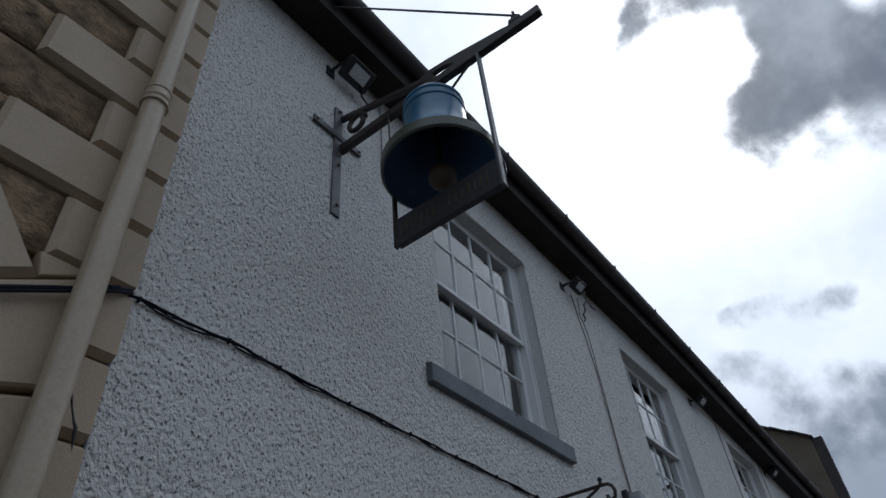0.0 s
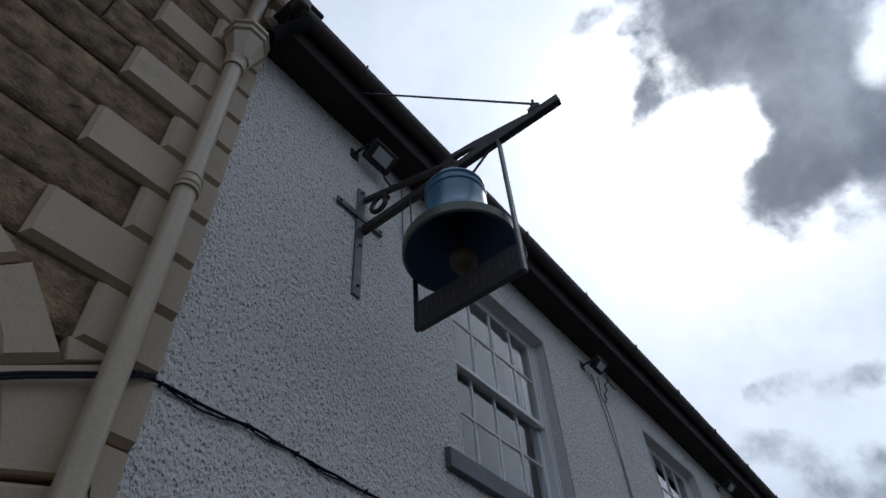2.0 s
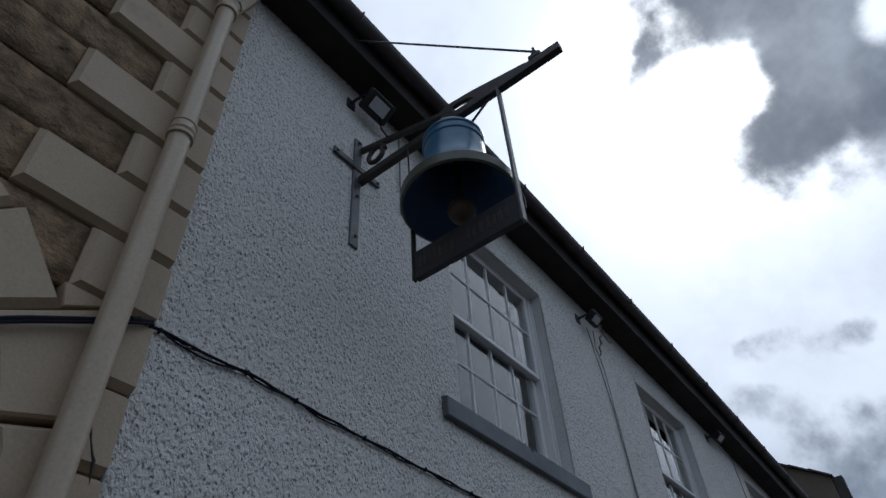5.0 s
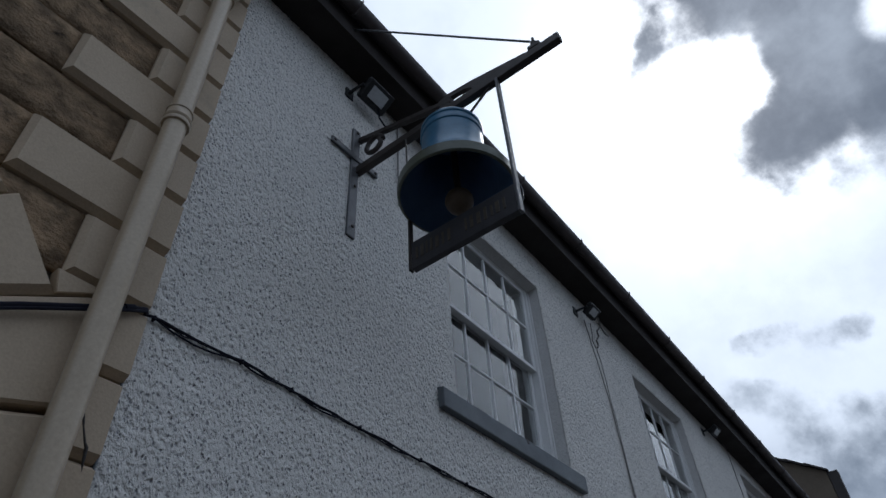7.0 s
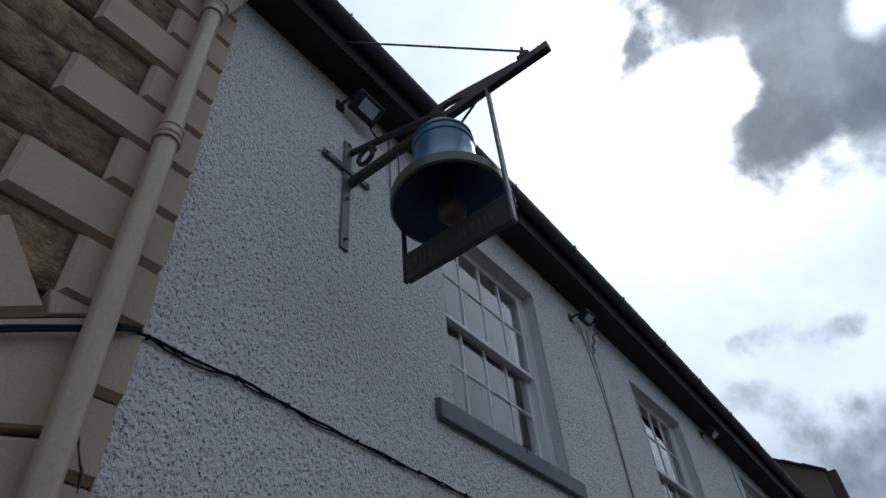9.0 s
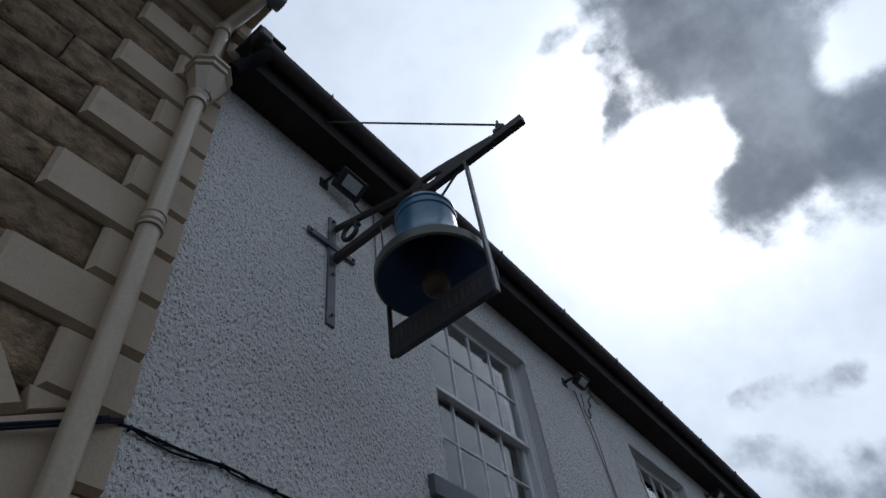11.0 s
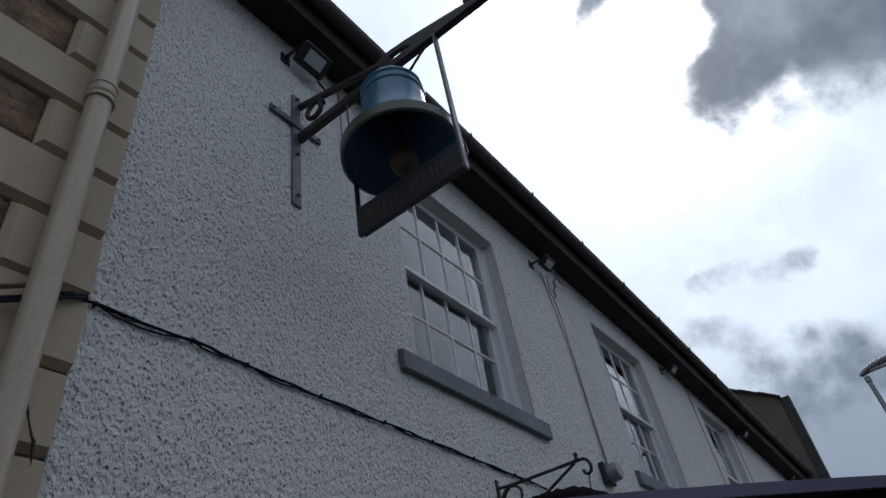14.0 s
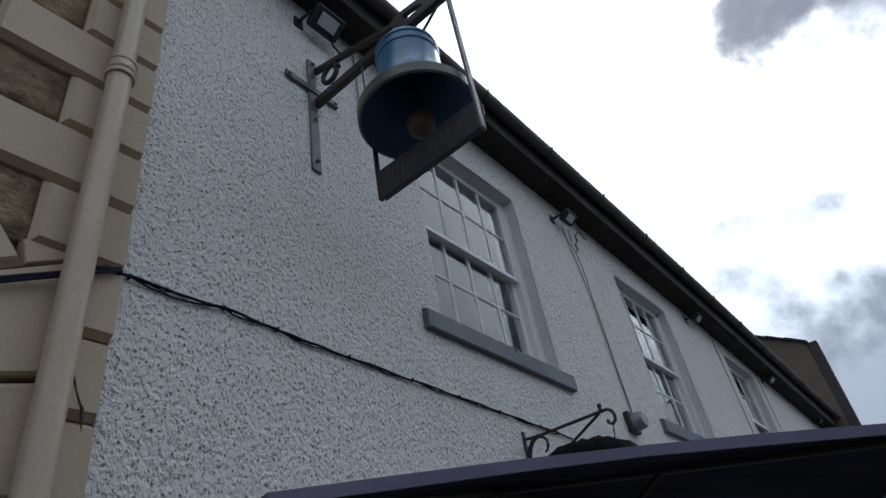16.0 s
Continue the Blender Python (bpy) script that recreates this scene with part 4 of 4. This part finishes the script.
part("cable_run", tube([(0.13, 3.84, 4.96), (0.10, 3.93, 4.93), (0.07, 3.90, 4.88), (0.05, 3.97, 4.87), (0.03, 3.94, 4.82), (0.02, 3.99, 4.80), (0.018, 3.96, 4.76)], 0.008, 6), GREY_CABLE, conduit, "loose loops of pale cable")
part("cable_run", tube([(0.09, 3.93, 4.97), (0.07, 4.10, 4.95), (0.06, 4.20, 4.99)], 0.008, 6), GREY_CABLE, conduit)

# round grey alarm sounder below the cable run
sounder = thing("alarm_sounder", (0.01, 3.97, 3.1), "grey round sounder box on the wall", "sounder")
b = lathe([(0.0, 0.10), (0.055, 0.10), (0.066, 0.085), (0.07, 0.0), (0.055, -0.004), (0.055, -0.02)], (0, 0), 24)
bmesh.ops.transform(b, matrix=pose(0.03, 3.88, 3.12, 0, 90, 0), verts=b.verts)
part("drum", b, STEEL, sounder, smooth=True)
part("back_box", box(0.004, 0.05, 3.80, 3.95, 3.04, 3.20, 0.008), LAMP_BODY, sounder)

# ---------------------------------------------------------------- hanging basket bracket
HY, HZ = 2.30, 2.71
hook = thing("basket_bracket", (0.01, HY, 2.4), "black wrought-iron hanging basket bracket with scrolls", "bracket")
part("wall_bar", box(0.004, 0.016, HY - 0.014, HY + 0.014, 2.30, HZ + 0.05, 0.002), IRON, hook)
part("arm", tube([(0.012, HY, 2.715), (0.06, HY, 2.708), (0.14, HY, 2.703), (0.25, HY, 2.700), (0.37, HY, 2.697), (0.50, HY, 2.694)], 0.009, 8), IRON, hook, smooth=True)
part("brace", tube([(0.012, HY, 2.44), (0.254, HY, 2.585), (0.478, HY, 2.688)], 0.008, 8), IRON, hook, smooth=True)
part("end_scroll", tube([(0.500, HY, 2.694), (0.528, HY, 2.692), (0.548, HY, 2.677), (0.558, HY, 2.650), (0.553, HY, 2.624), (0.535, HY, 2.612), (0.518, HY, 2.622), (0.513, HY, 2.640)], 0.009, 8), IRON, hook, smooth=True)
part("wall_scroll", tube([(0.124, HY, 2.695), (0.085, HY, 2.700), (0.055, HY, 2.685), (0.030, HY, 2.652), (0.018, HY, 2.60), (0.02, HY, 2.52), (0.012, HY, 2.44)], [0.007, 0.009, 0.012, 0.013, 0.012, 0.010, 0.008], 8), IRON, hook, smooth=True)
part("inner_scroll", tube([(0.090, HY, 2.700), (0.124, HY, 2.692), (0.145, HY, 2.668), (0.148, HY, 2.640), (0.137, HY, 2.618), (0.119, HY, 2.608)], [0.007, 0.008, 0.008, 0.008, 0.007, 0.005], 8), IRON, hook, smooth=True)
part("finial", lathe([(0.0, HZ - 0.018), (0.012, HZ - 0.008), (0.008, HZ + 0.004), (0.013, HZ + 0.014), (0.009, HZ + 0.024), (0.0, HZ + 0.028)], (0.492, HY), 10), IRON, hook)
basket = thing("hanging_basket", (0.50, HY, 2.2), "dark hanging basket with a domed mossy top on thin chains", "hanging basket")
bm = lathe([(0.0, 2.20), (0.14, 2.22), (0.23, 2.30), (0.275, 2.42), (0.28, 2.45), (0.25, 2.50), (0.17, 2.545), (0.08, 2.562), (0.0, 2.565)], (0.345, HY), 40)
for v in bm.verts:
    v.co += Vector((random.uniform(-1, 1), random.uniform(-1, 1), random.uniform(-1, 1))) * 0.008
part("liner", bm, COIR, basket, "dark coir liner and moss", smooth=True)
hanger = [(0.535 - 0.002 * k, HY + 0.003 * (-1) ** k, 2.610 - 0.011 * k) for k in range(9)]
part("chain", tube(hanger, 0.0035, 5), IRON_GREY, basket, "short rusty chain")
part("chain_ring", tube([(0.516 + 0.014 * math.cos(a * 0.63), HY, 2.512 + 0.014 * math.sin(a * 0.63)) for a in range(11)], 0.004, 6), IRON_GREY, basket)

# ---------------------------------------------------------------- parasol in front of the inn
PC, PR, PZ = Vector((0.917, 0.528, 0)), 0.918, 1.744
parasol = thing("parasol", (PC.x, PC.y, G), "dark navy canvas parasol with a short valance", "parasol")
corners = [PC + Vector((PR * math.cos(radians(a)), PR * math.sin(radians(a)), 0)) for a in range(-71, 289, 60)]
bm = bmesh.new()
apex = bm.verts.new((PC.x, PC.y, PZ + 0.22))
apex2 = bm.verts.new((PC.x, PC.y, PZ + 0.214))
up_ring, low_ring = [], []
for k in range(6):
    a, b = corners[k], corners[(k + 1) % 6]
    for j in range(6):
        p = a.lerp(b, j / 6)
        dip = -0.008 * math.sin(math.pi * j / 6)
        up_ring.append(bm.verts.new((p.x, p.y, PZ - dip)))
        low_ring.append(bm.verts.new((p.x, p.y, PZ - 0.006 - dip)))
n = len(up_ring)
for k in range(n):
    bm.faces.new((apex, up_ring[k], up_ring[(k + 1) % n]))
    bm.faces.new((apex2, low_ring[(k + 1) % n], low_ring[k]))
    bm.faces.new((up_ring[k], low_ring[k], low_ring[(k + 1) % n], up_ring[(k + 1) % n]))
canopy = part("canopy", bm, NAVY_CLOTH, parasol)
bm = bmesh.new()
top = [bm.verts.new((p.x, p.y, PZ + 0.002 + 0.008 * math.sin(math.pi * j / 6))) for k in range(6) for j in range(6) for p in [corners[k].lerp(corners[(k + 1) % 6], j / 6).lerp(PC, -0.004)]]
low = [bm.verts.new((v.co.x, v.co.y, v.co.z - 0.015 - 0.001 * math.sin(k * 1.7))) for k, v in enumerate(top)]
for k in range(n):
    bm.faces.new((top[k], low[k], low[(k + 1) % n], top[(k + 1) % n]))
val = part("hem", bm, HEM, canopy, "purple-grey hem, made paler for the sky light on it")
sol = val.modifiers.new("thickness", "SOLIDIFY")
sol.thickness = 0.003
for k in range(6):
    c = corners[k]
    part("rib", bar((PC.x, PC.y, PZ + 0.195), (c.x, c.y, PZ - 0.018), 0.014, 0.01), IRON, parasol)
    part("strut", bar((PC.x, PC.y, PZ - 0.12), PC.lerp(c, 0.5) + Vector((0, 0, PZ + 0.085)), 0.012, 0.008), IRON, parasol)
part("pole", tube([(PC.x, PC.y, G + 0.05), (PC.x, PC.y, PZ + 0.20)], 0.019, 16), IRON_GREY, parasol, smooth=True)
part("foot", lathe([(0.0, G), (0.25, G), (0.25, G + 0.05), (0.06, G + 0.08), (0.03, G + 0.25), (0.0, G + 0.25)], (PC.x, PC.y), 32), IRON, parasol)

# ---------------------------------------------------------------- taller house beyond, and a street lamp
far_house = thing("far_house", (0, END, G), "taller brown rendered house beyond the inn", "house")
gable = [(-4.2, G), (0.40, G), (0.40, 6.47), (-0.45, 6.99), (-4.2, 9.25)]


def gable_slab(outline, y0, y1):
    bm = bmesh.new()
    fr = [bm.verts.new((x, y0, z)) for x, z in outline]
    bk = [bm.verts.new((x, y1, z)) for x, z in outline]
    for k in range(len(outline)):
        bm.faces.new((fr[k], fr[(k + 1) % len(outline)], bk[(k + 1) % len(outline)], bk[k]))
    bm.faces.new(fr[::-1]), bm.faces.new(bk)
    return bm


part("gable_wall", gable_slab(gable, END + 0.02, END + 0.32), BROWN_RENDER, far_house)
part("house_body", gable_slab([(-7, G), (-1.2, G), (-1.2, 6.6), (-4.2, 9.0), (-7, 6.6)], END + 0.33, END + 7), BROWN_RENDER, far_house)
for k in range(16):
    x = 0.44 - 0.30 * k
    zz = 6.47 + (0.40 - x) * 0.606
    part("verge_slate", bar((x - 0.34, END + 0.15, zz + 0.34 * 0.606 + 0.035), (x, END + 0.15, zz + 0.012), 0.035, 0.42), BLACK_TRIM, far_house)
part("corner_board", bar((0.500, END + 0.1, 6.44), (0.455, END + 0.1, 3.0), 0.17, 0.16, (0, 1, 0)), BLACK_TRIM, far_house, "black board at the gable corner")

street_lamp = thing("street_lamp", (1.94, 13.6, G), "grey steel street lamp with a flat curved head", "street lamp")
part("post", tube([(1.94, 13.6, G), (1.94, 13.6, 3.0), (1.94, 13.6, 6.42)], [0.08, 0.06, 0.042], 14), STEEL, street_lamp, smooth=True)
head = tube([(1.86, 13.6, 6.45), (1.95, 13.6, 6.50), (2.12, 13.58, 6.57), (2.4, 13.56, 6.62), (2.64, 13.55, 6.61)], [0.045, 0.075, 0.09, 0.085, 0.03], 12)
for v in head.verts:
    v.co.z = 6.54 + (v.co.z - 6.54) * 0.75
head = part("lamp_head", head, STEEL, street_lamp, smooth=True)
part("lens", box(2.05, 2.45, 13.50, 13.63, 6.475, 6.495, 0.006), LAMP_GLASS, head, "pale flat lens under the head")
part("collar", lathe([(0.043, 6.30), (0.056, 6.31), (0.056, 6.40), (0.043, 6.41)], (1.94, 13.6), 14), STEEL, street_lamp, smooth=True)
